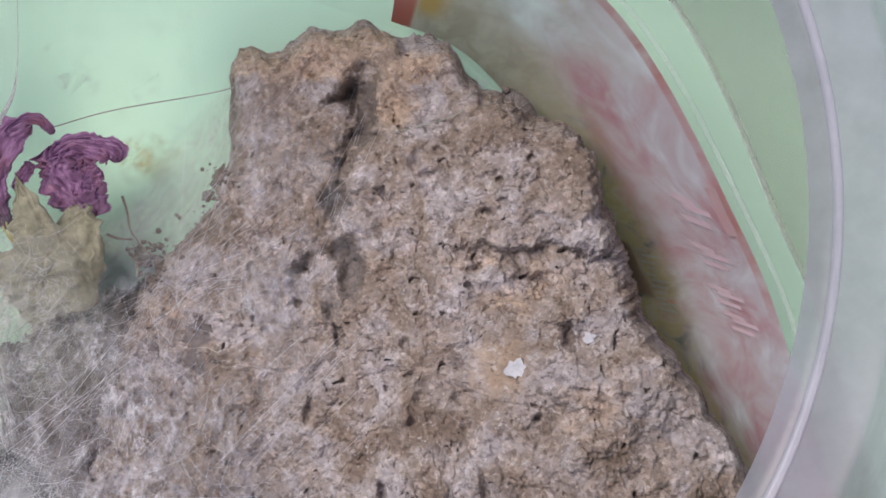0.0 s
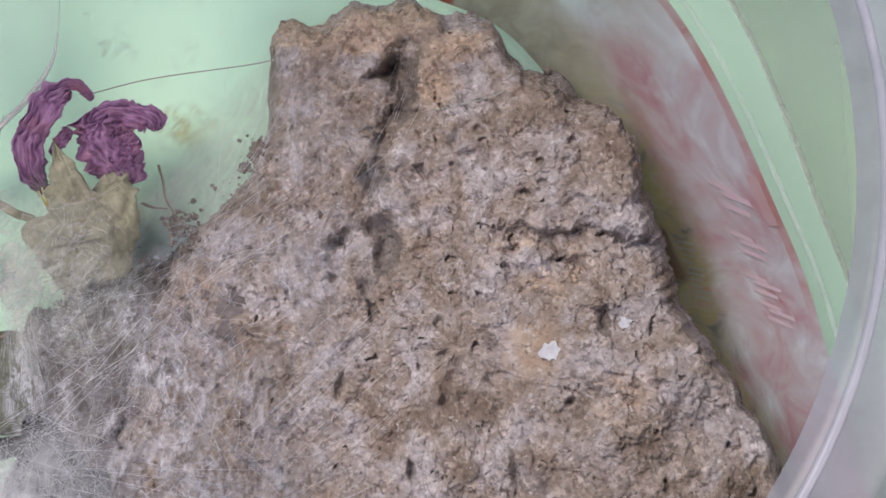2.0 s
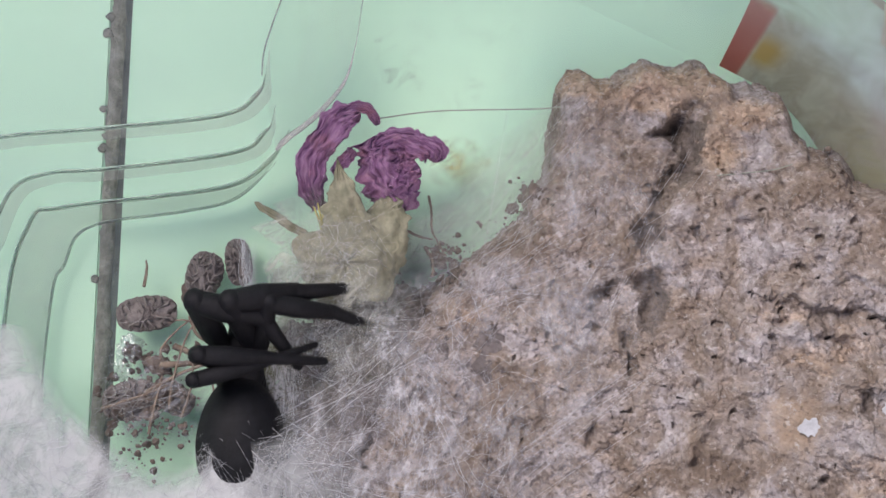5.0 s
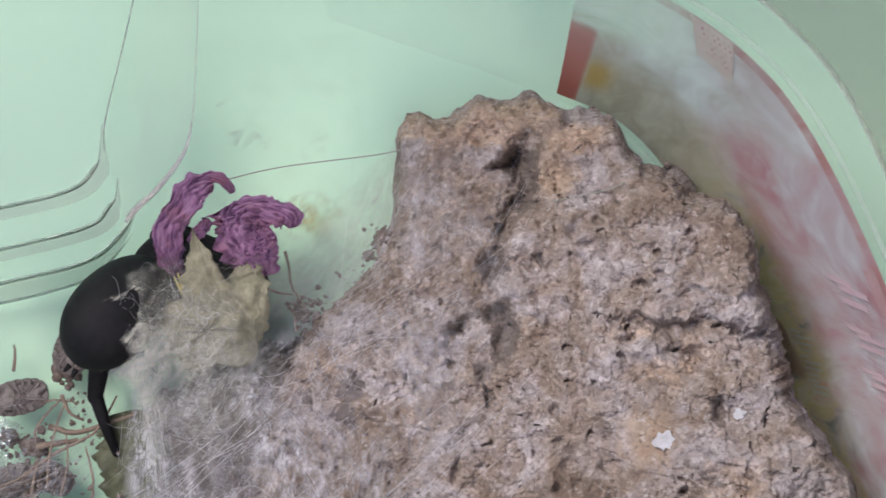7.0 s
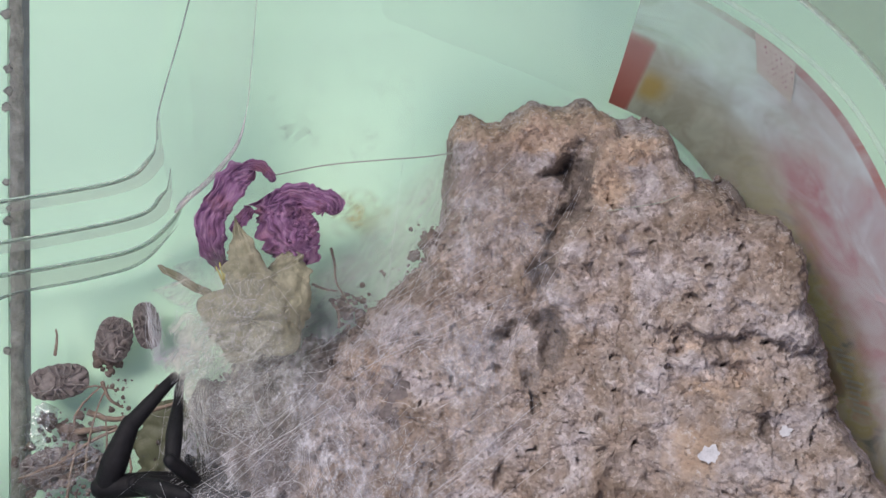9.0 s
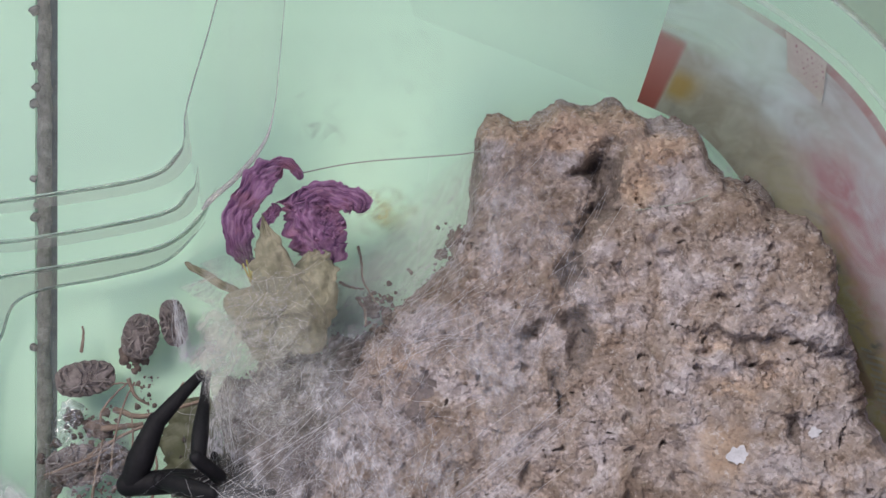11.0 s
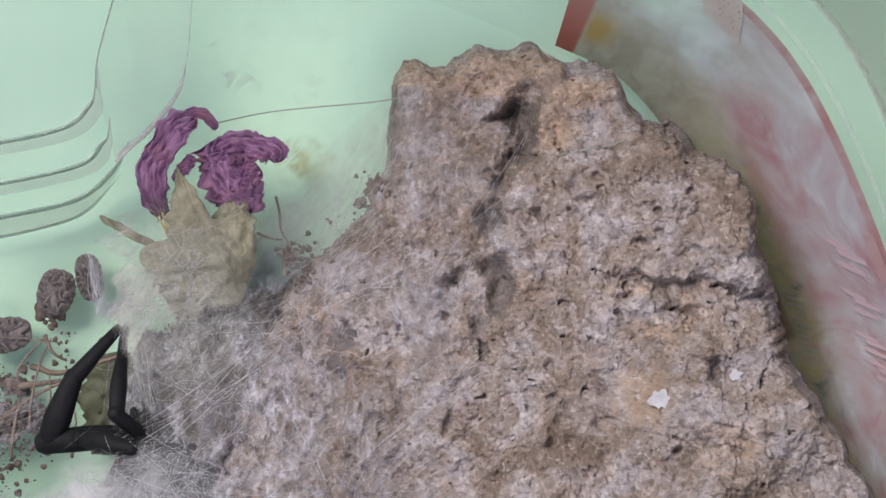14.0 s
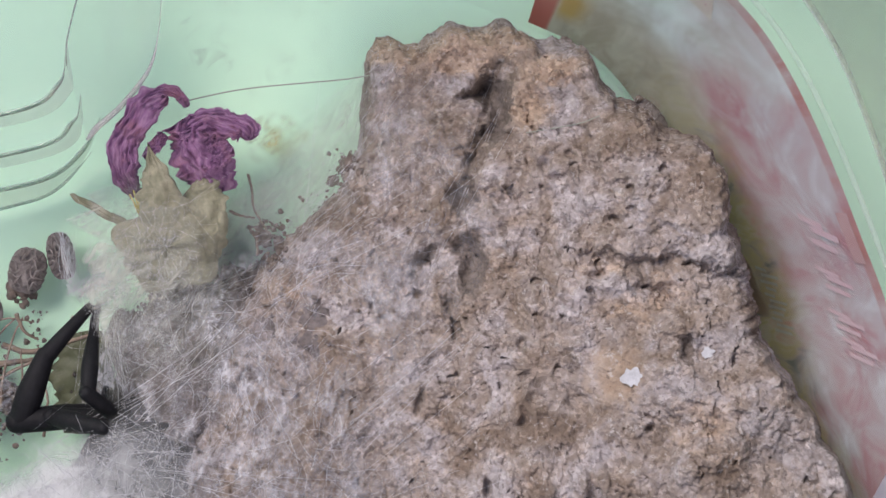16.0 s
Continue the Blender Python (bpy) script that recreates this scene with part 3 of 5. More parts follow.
STEP_LINES = [
    (0.0, [(-70, -70), (-68, -12), (-66, -2), (-62.7, 3.3), (-50, 6), (-43, 8), (-38.5, 12), (-35.5, 16), (-29, 24), (-25, 34), (-23, 75)]),
    (6.0, [(-74, -70), (-72.5, -12), (-69.7, 3.2), (-65.5, 5.6), (-52.3, 7.8), (-42.2, 9.9), (-37.4, 13.4), (-35, 17.5), (-32.5, 25), (-31, 40), (-30, 75)]),
    (13.0, [(-77, -70), (-76, -10), (-73, 1), (-70.3, 7.6), (-65.5, 10), (-58.4, 10.8), (-41.5, 13.8), (-37.4, 16.6), (-36, 20.5), (-34.5, 40), (-33, 75)]),
    (20.0, [(-88, -70), (-86, -10), (-80, 9), (-72, 13.6), (-57, 15.8), (-42, 18.2), (-37.6, 21), (-36.4, 25), (-35.6, 40), (-35, 75)]),
]
STEPS = []
for _z, _pts in STEP_LINES:
    _line = spline(_pts, 130)
    _way = np.gradient(_line, axis=0)
    _way /= np.linalg.norm(_way, axis=1, keepdims=True)
    STEPS.append((_z, _line, np.stack([-_way[:, 1], _way[:, 0]], 1)))


def past(step, x, y):
    """How far a place lies on the raised side of a step's line (less than nought: before it)."""
    _, line, out = step
    d2 = (line[:, 0] - x) ** 2 + (line[:, 1] - y) ** 2
    i = int(d2.argmin())
    side = (x - line[i, 0]) * out[i, 0] + (y - line[i, 1]) * out[i, 1]
    return math.copysign(math.sqrt(d2[i]), side)


def terrace(x, y):
    """The height of the tub's moulded floor: a low pocket, with three steps up and outward along its back."""
    z = 0.0
    for step, rise in zip(STEPS[1:], (6.0, 7.0, 7.0)):
        u = min(1.0, max(0.0, past(step, x, y) / 2.4 + 0.9))
        z += rise * u * u * (3 - 2 * u)
    return z


def mat_height(x, y):
    """The mound of webbed debris between the rock and the flower."""
    z = 10.5 + 0.22 * (x + 20) - 0.10 * (y + 12)
    return max(1.0, z + 2.2 * fbm(x, y, 2, 7.0, 4))


def surface(x, y, rock_z):
    """What lies topmost under the silk at a place."""
    z = rock_z
    back = -1.0 + (x + 14) * 0.36 - y
    if x < 2 and back > 0:
        z = max(z, mat_height(x, y) * math.sin(min(1.0, back / 9) * math.pi / 2))
    return z


def lump(mid, size, seed, flat=0.8, segs=8, rings=6, bumpy=0.3):
    v = []
    for r in range(rings + 1):
        th = math.pi * r / rings
        for k in range(segs):
            ph = 2 * math.pi * k / segs
            d = Vector((math.sin(th) * math.cos(ph), math.sin(th) * math.sin(ph), math.cos(th)))
            q = 1 + bumpy * noise.noise(d * 1.7 + Vector((seed * 3.1, seed * 1.7, 0)))
            v.append((mid[0] + size * q * d.x, mid[1] + size * q * d.y, mid[2] + size * q * d.z * flat))
    return v, grid_faces(rings + 1, segs, True)


# ---- ground, table ----
def build_ground():
    n = 24
    v = [(-20000 + 40000 * i / n, -20000 + 40000 * j / n, -760) for i in range(n + 1) for j in range(n + 1)]
    tagged(new("ground", mesh_of("ground", v, grid_faces(n + 1, n + 1), "ground", False)), "grey paved ground under the table", "ground", kind="structure")


def slab(x0, x1, y0, y1, z0, z1, bevel=0.0):
    bm = bmesh.new()
    bmesh.ops.create_cube(bm, size=1.0)
    for w in bm.verts:
        w.co = Vector(((x0 if w.co.x < 0 else x1) * MM, (y0 if w.co.y < 0 else y1) * MM, (z0 if w.co.z < 0 else z1) * MM))
    if bevel:
        bmesh.ops.bevel(bm, geom=bm.edges[:], offset=bevel * MM, segments=2, affect="EDGES")
    return bm


def from_bm(name, bm, material):
    me = bpy.data.meshes.new(name)
    bm.to_mesh(me)
    bm.free()
    me.materials.append(MAT[material])
    return me


TABLE_Z = -3.0


def build_table():
    t = tagged(thing("table", (0, 0, -760)), "pale green table top of two boards with a dirty gap", "table")
    for x0, x1 in ((-700, -61.8), (-59.1, 640)):
        part("board", from_bm("board", slab(x0, x1, -450, 450, 735, 760 + TABLE_Z, 0.4), "table"), t)
    part("gap_dirt", from_bm("gap_dirt", slab(-61.8, -59.1, -450, 450, 738, 760 + TABLE_Z - 1.2), "groove"), t, "dark dirt packed in the gap")
    # grey dirt along one lip of the gap, with flakes of paint
    n = 400
    v = []
    for k in range(n):
        y = -150 + 300 * k / (n - 1)
        a, b = -61.9 + 0.35 * noise.noise((y * 0.3, 1, 1)) + 0.2 * noise.noise((y * 1.3, 1, 2)), -60.2 + 0.5 * noise.noise((y * 0.12, 2, 1)) + 0.35 * noise.noise((y * 0.9, 4, 2))
        v += [(a, y, 760.05 + TABLE_Z), (a * 0.5 + b * 0.5, y, 760.3 + TABLE_Z), (b, y, 759.2 + TABLE_Z), (b + 0.1, y, 758.3 + TABLE_Z)]
    part("gap_lip", mesh_of("gap_lip", v, grid_faces(n, 4), "gap_lip"), t, "grey dirt crusted on the gap's edge")
    rnd = random.Random(12)
    for y in (14.5, 16.2, 20.0, 30.6, 33.0, 36.2, -4.0, 44.0):
        part("paint_flake", mesh_of("paint_flake", *lump((-62.1 + rnd.uniform(-0.3, 0.3), y, 760.2 + TABLE_Z), rnd.uniform(0.35, 0.8), y, 0.3, 10, 6, 0.8), "gap_lip"), t)
    for x in (-650, 590):
        for y in (-400, 400):
            part("leg", from_bm("leg", slab(x - 22, x + 22, y - 22, y + 22, 0, 735, 3), "table"), t)


# ---- the tub ----
WALL_LINES = [
    (0.5, [(-8, 42), (20.5, 30), (34.5, 21.0), (46.5, -2.0), (53, -22), (67, -54)]),
    (33, [(-10, 58), (25, 43.5), (49, 26), (62.5, -4), (67.5, -23.6), (74, -55)]),
    (40, [(-10, 62), (27, 48), (53, 27), (65, -4), (70, -22), (76, -55)]),
]
RIM_MID, RIM_R, RIM_Z = (2.5, 5.2), 62.0, 71.0


def rim_at(a, out=0.0, up=0.0):
    """A place on the rim, which is round at one end of the tub and long at the other."""
    c = math.cos(a)
    return (RIM_MID[0] + (RIM_R + out) * (c if c > 0 else 1.9 * c), RIM_MID[1] + (RIM_R + out) * math.sin(a), RIM_Z + up)


def wall_curves(n):
    out = [np.c_[spline(c, n), np.full(n, z)] for z, c in WALL_LINES]
    a = np.radians(spline([(100,), (62,), (36,), (-3,), (-28,), (-62,)], n)[:, 0])
    out.append(np.array([rim_at(b) for b in a]))
    return out


def wall_point(curves, i, v):
    """A place on the wall: v runs 0 to 3 over its lines."""
    k = min(int(v), 2)
    return curves[k][i] * (1 - (v - k)) + curves[k + 1][i] * (v - k)


def build_tub():
    tub = tagged(thing("plastic_tub"), "clear moulded plastic tub with a round rim, on the green table", "tub")
    nx, ny = 230, 190
    v = []
    for i in range(nx):
        for j in range(ny):
            x, y = -98 + 176 * i / (nx - 1), -78 + 150 * j / (ny - 1)
            v.append((x, y, terrace(x, y) - 0.4))
    f = grid_faces(nx, ny)
    part("tub_floor", mesh_of("tub_floor", v, f, "floor_plastic"), tub, "clear stepped plastic floor")
    for (z, line, _), ends, r in zip(STEPS, ((2, 84), (2, 92), (2, 104), (2, 101)), (0.22, 0.34, 0.30, 0.30)):
        p = line[ends[0]:ends[1]]
        fade = np.clip(np.minimum(np.arange(len(p)), np.arange(len(p))[::-1]) / 14.0, 0.15, 1.0)
        part("step_edge", mesh_of("step_edge", *tube(np.c_[p, np.full(len(p), z + 0.1)], r * fade, 8), "edge"), tub)
    for (z0, lo, out0), (z1, hi, out1), reach in ((STEPS[0], STEPS[1], None), (STEPS[1], STEPS[2], 1.3), (STEPS[2], STEPS[3], 1.3)):
        last = 92 if reach is None else 104
        fade = np.clip((last - np.arange(len(hi))) / 16.0, 0.02, 1.0)[:, None]
        upper = np.c_[hi, np.full(len(hi), z1 + 0.15)][:last]
        lower = np.c_[lo, np.full(len(lo), z0 + 0.2)] if reach is None else np.c_[hi - reach * out1, np.full(len(hi), z1 - 3.0)]
        lower = upper + (lower[:last] - upper) * fade[:last]
        v = [tuple(p) for p in lower] + [tuple(p) for p in upper]
        part("step_riser", mesh_of("step_riser", v, grid_faces(2, len(upper)), "riser_plastic"), tub)
    # the clouded wall that goes on from the steps' ends
    left = spline([(-38.6, 24.6), (-38.5, 27.6), (-37.6, 31.3), (-36.3, 35.6), (-34.8, 40.8), (-32, 52), (-30, 66)], 40)
    right = spline([(-36.2, 14.7), (-34.7, 16.4), (-31.4, 19.2), (-27.7, 23.8), (-26.4, 28.2), (-25.8, 33.0), (-24.5, 48), (-23.5, 66)], 40)
    v = [(*(left[i] * (1 - u) + right[i] * u), 8.6) for u in np.linspace(0, 1, 6) for i in range(40)]
    part("end_wall", mesh_of("end_wall", v, grid_faces(6, 40), "end_plastic"), tub, "slightly clouded plastic end wall")
    part("end_wall_edge", mesh_of("end_wall_edge", *tube(np.c_[left, np.full(40, 8.8)], 0.11, 8), "speckled_plastic"), tub)
    thick = np.interp(np.arange(40), (0, 4, 14, 22, 39), (0.2, 0.45, 0.36, 0.06, 0.02))
    part("end_wall_edge", mesh_of("end_wall_edge", *tube(np.c_[right, np.full(40, 8.8)], thick, 8), "rosy_plastic"), tub)
    n, rows = 90, 28
    curves = wall_curves(n)
    for name, v0, v1, material, label in (("tub_wall", 0.0, 2.0, "wall_plastic", "clear curved plastic side"), ("shoulder", 2.0, 3.0, "shoulder_plastic", "greyish scuffed plastic shoulder below the rim")):
        v = [tuple(wall_point(curves, i, v0 + (v1 - v0) * r / (rows - 1))) for r in range(rows) for i in range(n)]
        part(name, mesh_of(name, v, grid_faces(rows, n), material), tub, label)
    for k, lift, r, stuff in ((1, 3.0, 0.35, "ridge_plastic"), (2, 0.0, 0.4, "milky_plastic")):
        part("wall_ridge", mesh_of("wall_ridge", *tube(curves[k] + (0.3, 0.0, lift), r, 8), stuff), tub)
    ring = [rim_at(a) for a in np.linspace(0, 2 * math.pi, 160, endpoint=False)]
    prof = [(-2.6, -1.6), (-1.0, -0.2), (0.6, 0.2), (3.5, 0.5), (6.0, 0.2), (7.2, -1.4), (12, -9.0), (26, -30), (44, -62)]
    prof = spline(prof, 26)
    v = [rim_at(a, p[0], p[1]) for p in prof for a in np.linspace(0, 2 * math.pi, 160, endpoint=False)]
    flange = part("rim_flange", mesh_of("rim_flange", v, grid_faces(len(prof), 160, True), "rim_plastic"), tub, "scuffed translucent flange")
    part("rim_bead", mesh_of("rim_bead", *tube(ring, 0.55, 10, True), "bead_plastic"), flange, "rounded pale plastic rim")
    return tub


def build_label(tub):
    """The printed label lies on the outside of the wall."""
    n = 120
    curves = wall_curves(n)
    cols, rows = 110, 24
    v, uv = [], []
    for r in range(rows):
        h = r / (rows - 1)
        start = 0.222 - 0.012 * h
        for k in range(cols):
            s = (start + (0.99 - start) * k / (cols - 1)) * (n - 1)
            i = min(int(s), n - 2)
            p = wall_point(curves, i, 0.02 + 0.93 * h) * (1 - s + i) + wall_point(curves, i + 1, 0.02 + 0.93 * h) * (s - i)
            out = np.array([p[0] - 5, p[1] + 5, 0.0])
            out /= np.linalg.norm(out)
            v.append(tuple(p + 0.5 * out - (0, 0, 0.2)))
            uv.append((k / (cols - 1), h))
    me = mesh_of("label", v, grid_faces(rows, cols), "label")
    layer = me.uv_layers.new(name="uv")
    for loop in me.loops:
        layer.data[loop.index].uv = uv[loop.vertex_index]
    return part("label", me, tub, "faded pink and red printed label with yellow foot")


def label_patch(label_sheet, name, spots, material, label=""):
    """Printed shapes on the label: (along, up) corners given as along0, along1, up0, up1, slant."""
    n = 240
    curves = wall_curves(n)
    pieces = []
    for a0, a1, h0, h1, slant in spots:
        v = []
        for r in range(7):
            for k in range(9):
                s = (a0 + (a1 - a0) * k / 8 + slant * r / 6) * (n - 1)
                h = h0 + (h1 - h0) * r / 6
                i = min(max(int(s), 0), n - 2)
                p = wall_point(curves, i, h) * (1 - s + i) + wall_point(curves, i + 1, h) * (s - i)
                out = np.array([p[0] - 5, p[1] + 5, 0.0])
                v.append(tuple(p + 0.25 * out / np.linalg.norm(out) - (0, 0, 0.1)))
        pieces.append((v, grid_faces(7, 9)))
    part(name, mesh_of(name, *joined(pieces), material), label_sheet, label)


# ---- the rock ----
# Crusts of lime: place, half widths, strength; stretches of tan stone: place, half widths, strength.
LIME = [
    (4.4, 18.7, 1.85, 2.1, 1.2), (6.6, 20.8, 1.3, 0.85, 0.9), (9.7, -6.7, 0.64, 2.5, 0.8), (38.0, -3.2, 1.3, 0.7, 1.0), (38.3, 2.5, 1.85, 1.4, 0.75), (27.9, -11.8, 1.0, 0.57, 0.9), (7.4, 0.8, 0.85, 0.57, 0.7),
    (1.0, -27.8, 3.5, 1.5, 1.05), (13.4, -29.6, 2.2, 1.4, 0.7), (49.5, -19.3, 1.0, 2.2, 0.9), (42.2, -10.1, 1.0, 1.4, 0.8), (32.7, -2.0, 1.8, 1.1, 0.75), (36.6, -1.7, 1.4, 0.85, 0.85), (35.9, 12.4, 2.8, 2.1, 0.6),
    (24.3, 0.9, 4.2, 2.8, 0.62), (25.3, -13.9, 1.4, 3.5, 0.55), (51.4, -24.1, 1.0, 1.4, 0.9), (40.3, -21.9, 1.7, 2.1, 0.5),
]
TAN = [
    (4.6, 26.0, 4.3, 2.8, 1.0), (13.5, 24.9, 6.4, 3.5, 1.0), (20.2, 25.9, 2.8, 2.1, 1.0), (21.6, 17.3, 3.5, 4.2, 0.7), (24.5, 21.7, 4.2, 2.1, 0.9), (31.4, -16.7, 4.4, 4.2, 0.6), (33.7, -8.3, 3.5, 2.1, 0.6),
    (30.1, -3.9, 2.8, 1.4, 0.5), (38.0, -6.3, 4.2, 2.1, 0.6), (40.9, -22.0, 4.2, 3.5, 0.5), (-9.2, -5.2, 4.2, 2.8, 0.4),
]


def build_rock():
    turns, rings = 1500, 400
    a = -math.pi + 2 * math.pi * np.arange(turns) / turns
    ca, sa = np.cos(a), np.sin(a)
    wob = np.array([1.1 * noise.noise((c * 9, s * 9, 1)) + 0.4 * noise.noise((c * 30, s * 30, 2)) + 0.15 * noise.noise((c * 85, s * 85, 4)) for c, s in zip(ca, sa)])
    reach = rock_reach(a) + wob
    s = ((np.arange(rings + 1) + 0.3) / (rings + 0.3)) ** 0.72
    x, y = ROCK_MID[0] + s[:, None] * reach * ca, ROCK_MID[1] + s[:, None] * reach * sa
    z = np.maximum(rock_height(x, y, (1 - s)[:, None] * reach), -0.3)
    z[-1] = -0.3
    # crumbling sides
    jut = 0.9 * vfbm(a[None, :] * 45 + 0 * z, z, 101, 2.2, 4, 0.7) * ease(0.86, 0.97, s)[:, None]
    x, y = x + jut * ca, y + jut * sa
    v = np.stack([x, y, z], 2).reshape(-1, 3)
    f = grid_faces(rings + 1, turns, True) + [tuple(range(turns))[::-1]]
    me = mesh_of("rock", v.tolist(), f, "rock")
    patch = vfbm(x, y, 91, 4.0, 4, 0.65)
    wx, wy = x + 1.8 * vfbm(x, y, 92, 2.4, 4, 0.65), y + 1.8 * vfbm(x, y, 93, 2.4, 4, 0.65)
    # darker tone along the crevice and in the hollows, stronger in deeper ones
    hollow_tone = 0.30 * np.exp(-(to_line(wx, wy, CREVICE)[0] / 1.8) ** 2)
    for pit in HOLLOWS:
        hollow_tone = np.maximum(hollow_tone, min(0.85, 0.34 * pit[5]) * np.exp(-(in_pit(wx, wy, pit) / 1.7) ** 1.5))
    lime, tan = np.zeros(x.shape), np.zeros(x.shape)
    for px, py, p, q, much in LIME:
        lime = np.maximum(lime, much * np.exp(-(((wx - px) / p) ** 2 + ((wy - py) / q) ** 2) ** 1.3))
    for px, py, p, q, much in TAN:
        tan = np.maximum(tan, much * np.exp(-(((wx - px) / p) ** 2 + ((wy - py) / q) ** 2) ** 1.5))
    worn = np.exp(-(((wx - 31.4) / 4.2) ** 2 + ((wy + 16.8) / 4.4) ** 2) ** 2)
    for name, values in (("hollow_tone", hollow_tone + 0.35 * patch), ("lime", lime + 0.3 * patch - 0.1), ("tan", tan + 0.5 * patch), ("worn", worn)):
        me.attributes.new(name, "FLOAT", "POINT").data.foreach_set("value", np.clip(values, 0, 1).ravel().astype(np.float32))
    tagged(new("rock", me), "rough porous tan limestone rock with pits and a dark crevice", "rock")


build_ground()
build_table()
TUB = build_tub()
LABEL = build_label(TUB)
label_patch(LABEL, "label_picture", [(0.34, 0.385, 0.76, 0.955, -0.03)], "print_brown", "small brown picture on the label")
LINES = [(0.345 + 0.006 * k, 0.348 + 0.006 * k, 0.80 + 0.01 * (k % 2), 0.93, -0.022) for k in range(6)]
label_patch(LABEL, "label_lines", LINES, "print_red", "small brown lines of worn print")
BARS = [(a + 0.011 * k, a + 0.011 * k + 0.0065, h + 0.02 * (k * 2 % 3), h + 0.11 + 0.03 * (k * 5 % 3), 0.010) for a, h in ((0.555, 0.66), (0.605, 0.64), (0.66, 0.63), (0.70, 0.66)) for k in range(3)]
label_patch(LABEL, "label_bars", BARS, "print_white", "slanting white bars of worn print")
DOTS = [(0.615 + 0.009 * k, 0.6195 + 0.009 * k, 0.27 + 0.02 * (k % 2), 0.33 + 0.02 * (k * 3 % 4), 0.003) for k in range(11)]
label_patch(LABEL, "label_dots", DOTS, "print_grey", "row of small dark bars of worn print")
label_patch(LABEL, "label_band", [(0.555, 0.60, 0.87, 0.93, 0.0)], "print_red", "red band along the label's upper edge")
label_patch(LABEL, "label_smudge", [(0.60, 0.64, 0.10, 0.24, 0.01), (0.645, 0.68, 0.12, 0.26, 0.01)], "print_dark", "dark smudged print near the label's foot")
build_rock()


# ---- height of what lies under the silk, on a grid ----
GX, GY = np.arange(-84.0, 70.1, 1.0), np.arange(-64.0, 40.1, 1.0)
_gx, _gy = np.meshgrid(GX, GY, indexing="ij")
_in = rock_reach(np.arctan2(_gy - ROCK_MID[1], _gx - ROCK_MID[0])) - np.hypot(_gx - ROCK_MID[0], _gy - ROCK_MID[1])
_top = np.where(_in > 0, rock_height(_gx, _gy, np.maximum(_in, 0.0), False), 0.0)
GZ = np.array([[max(surface(x, y, _top[i, j]), terrace(x, y)) for j, y in enumerate(GY)] for i, x in enumerate(GX)])


def under(x, y):
    i, j = min(max(x - GX[0], 0), len(GX) - 1.001), min(max(y - GY[0], 0), len(GY) - 1.001)
    a, b = int(i), int(j)
    u, v = i - a, j - b
    return (GZ[a, b] * (1 - u) + GZ[a + 1, b] * u) * (1 - v) + (GZ[a, b + 1] * (1 - u) + GZ[a + 1, b + 1] * u) * v


def spread_out(z, reach, times):
    """Lifts and then smooths a grid of heights, as a web hangs over what lies under it."""
    for step in range(reach):
        p = np.pad(z, 1, mode="edge")
        z = np.maximum.reduce([p[1:-1, 1:-1], p[:-2, 1:-1], p[2:, 1:-1], p[1:-1, :-2], p[1:-1, 2:]])
    for step in range(times):
        p = np.pad(z, 1, mode="edge")
        z = (p[1:-1, 1:-1] * 2 + p[:-2, 1:-1] + p[2:, 1:-1] + p[1:-1, :-2] + p[1:-1, 2:]) / 6
    return z


HANG = np.maximum(spread_out(GZ, 1, 24), spread_out(GZ, 0, 3) + 0.3)


def hang(x, y):
    i, j = min(max(x - GX[0], 0), len(GX) - 1.001), min(max(y - GY[0], 0), len(GY) - 1.001)
    a, b = int(i), int(j)
    u, v = i - a, j - b
    return (HANG[a, b] * (1 - u) + HANG[a + 1, b] * u) * (1 - v) + (HANG[a, b + 1] * (1 - u) + HANG[a + 1, b + 1] * u) * v


# ---- debris ----
def build_mound():
    nx, ny = 150, 230
    v = []
    for i in range(nx):
        for j in range(ny):
            x, y = -37 + 43 * i / (nx - 1), -62 + 69 * j / (ny - 1)
            left = x + 35.5 + 2.0 * noise.noise((y * 0.2, 0, 5)) - max(0.0, (y + 5) * 1.25)
            edge = min(left / 5, (-1.5 + (x + 14) * 0.36 - y + 6.0 * fbm(x, y, 8, 4.5, 5, 0.75)) / 11, 1.0)
            z = mat_height(x, y) * math.sin(max(0.0, edge) * math.pi / 2) + 1.2 * fbm(x, y, 5, 2.5, 4) * min(1.0, max(0.0, edge) * 2)
            v.append((x, y, z if edge > 0 else max(-6.0, 40 * edge)))
    tagged(new("debris_mound", mesh_of("debris_mound", v, [q for q in grid_faces(nx, ny) if max(v[k][2] for k in q) > -3.0], "mound")), "grey-brown mound of soil crumbs bound with silk", "debris", kind="stuff")


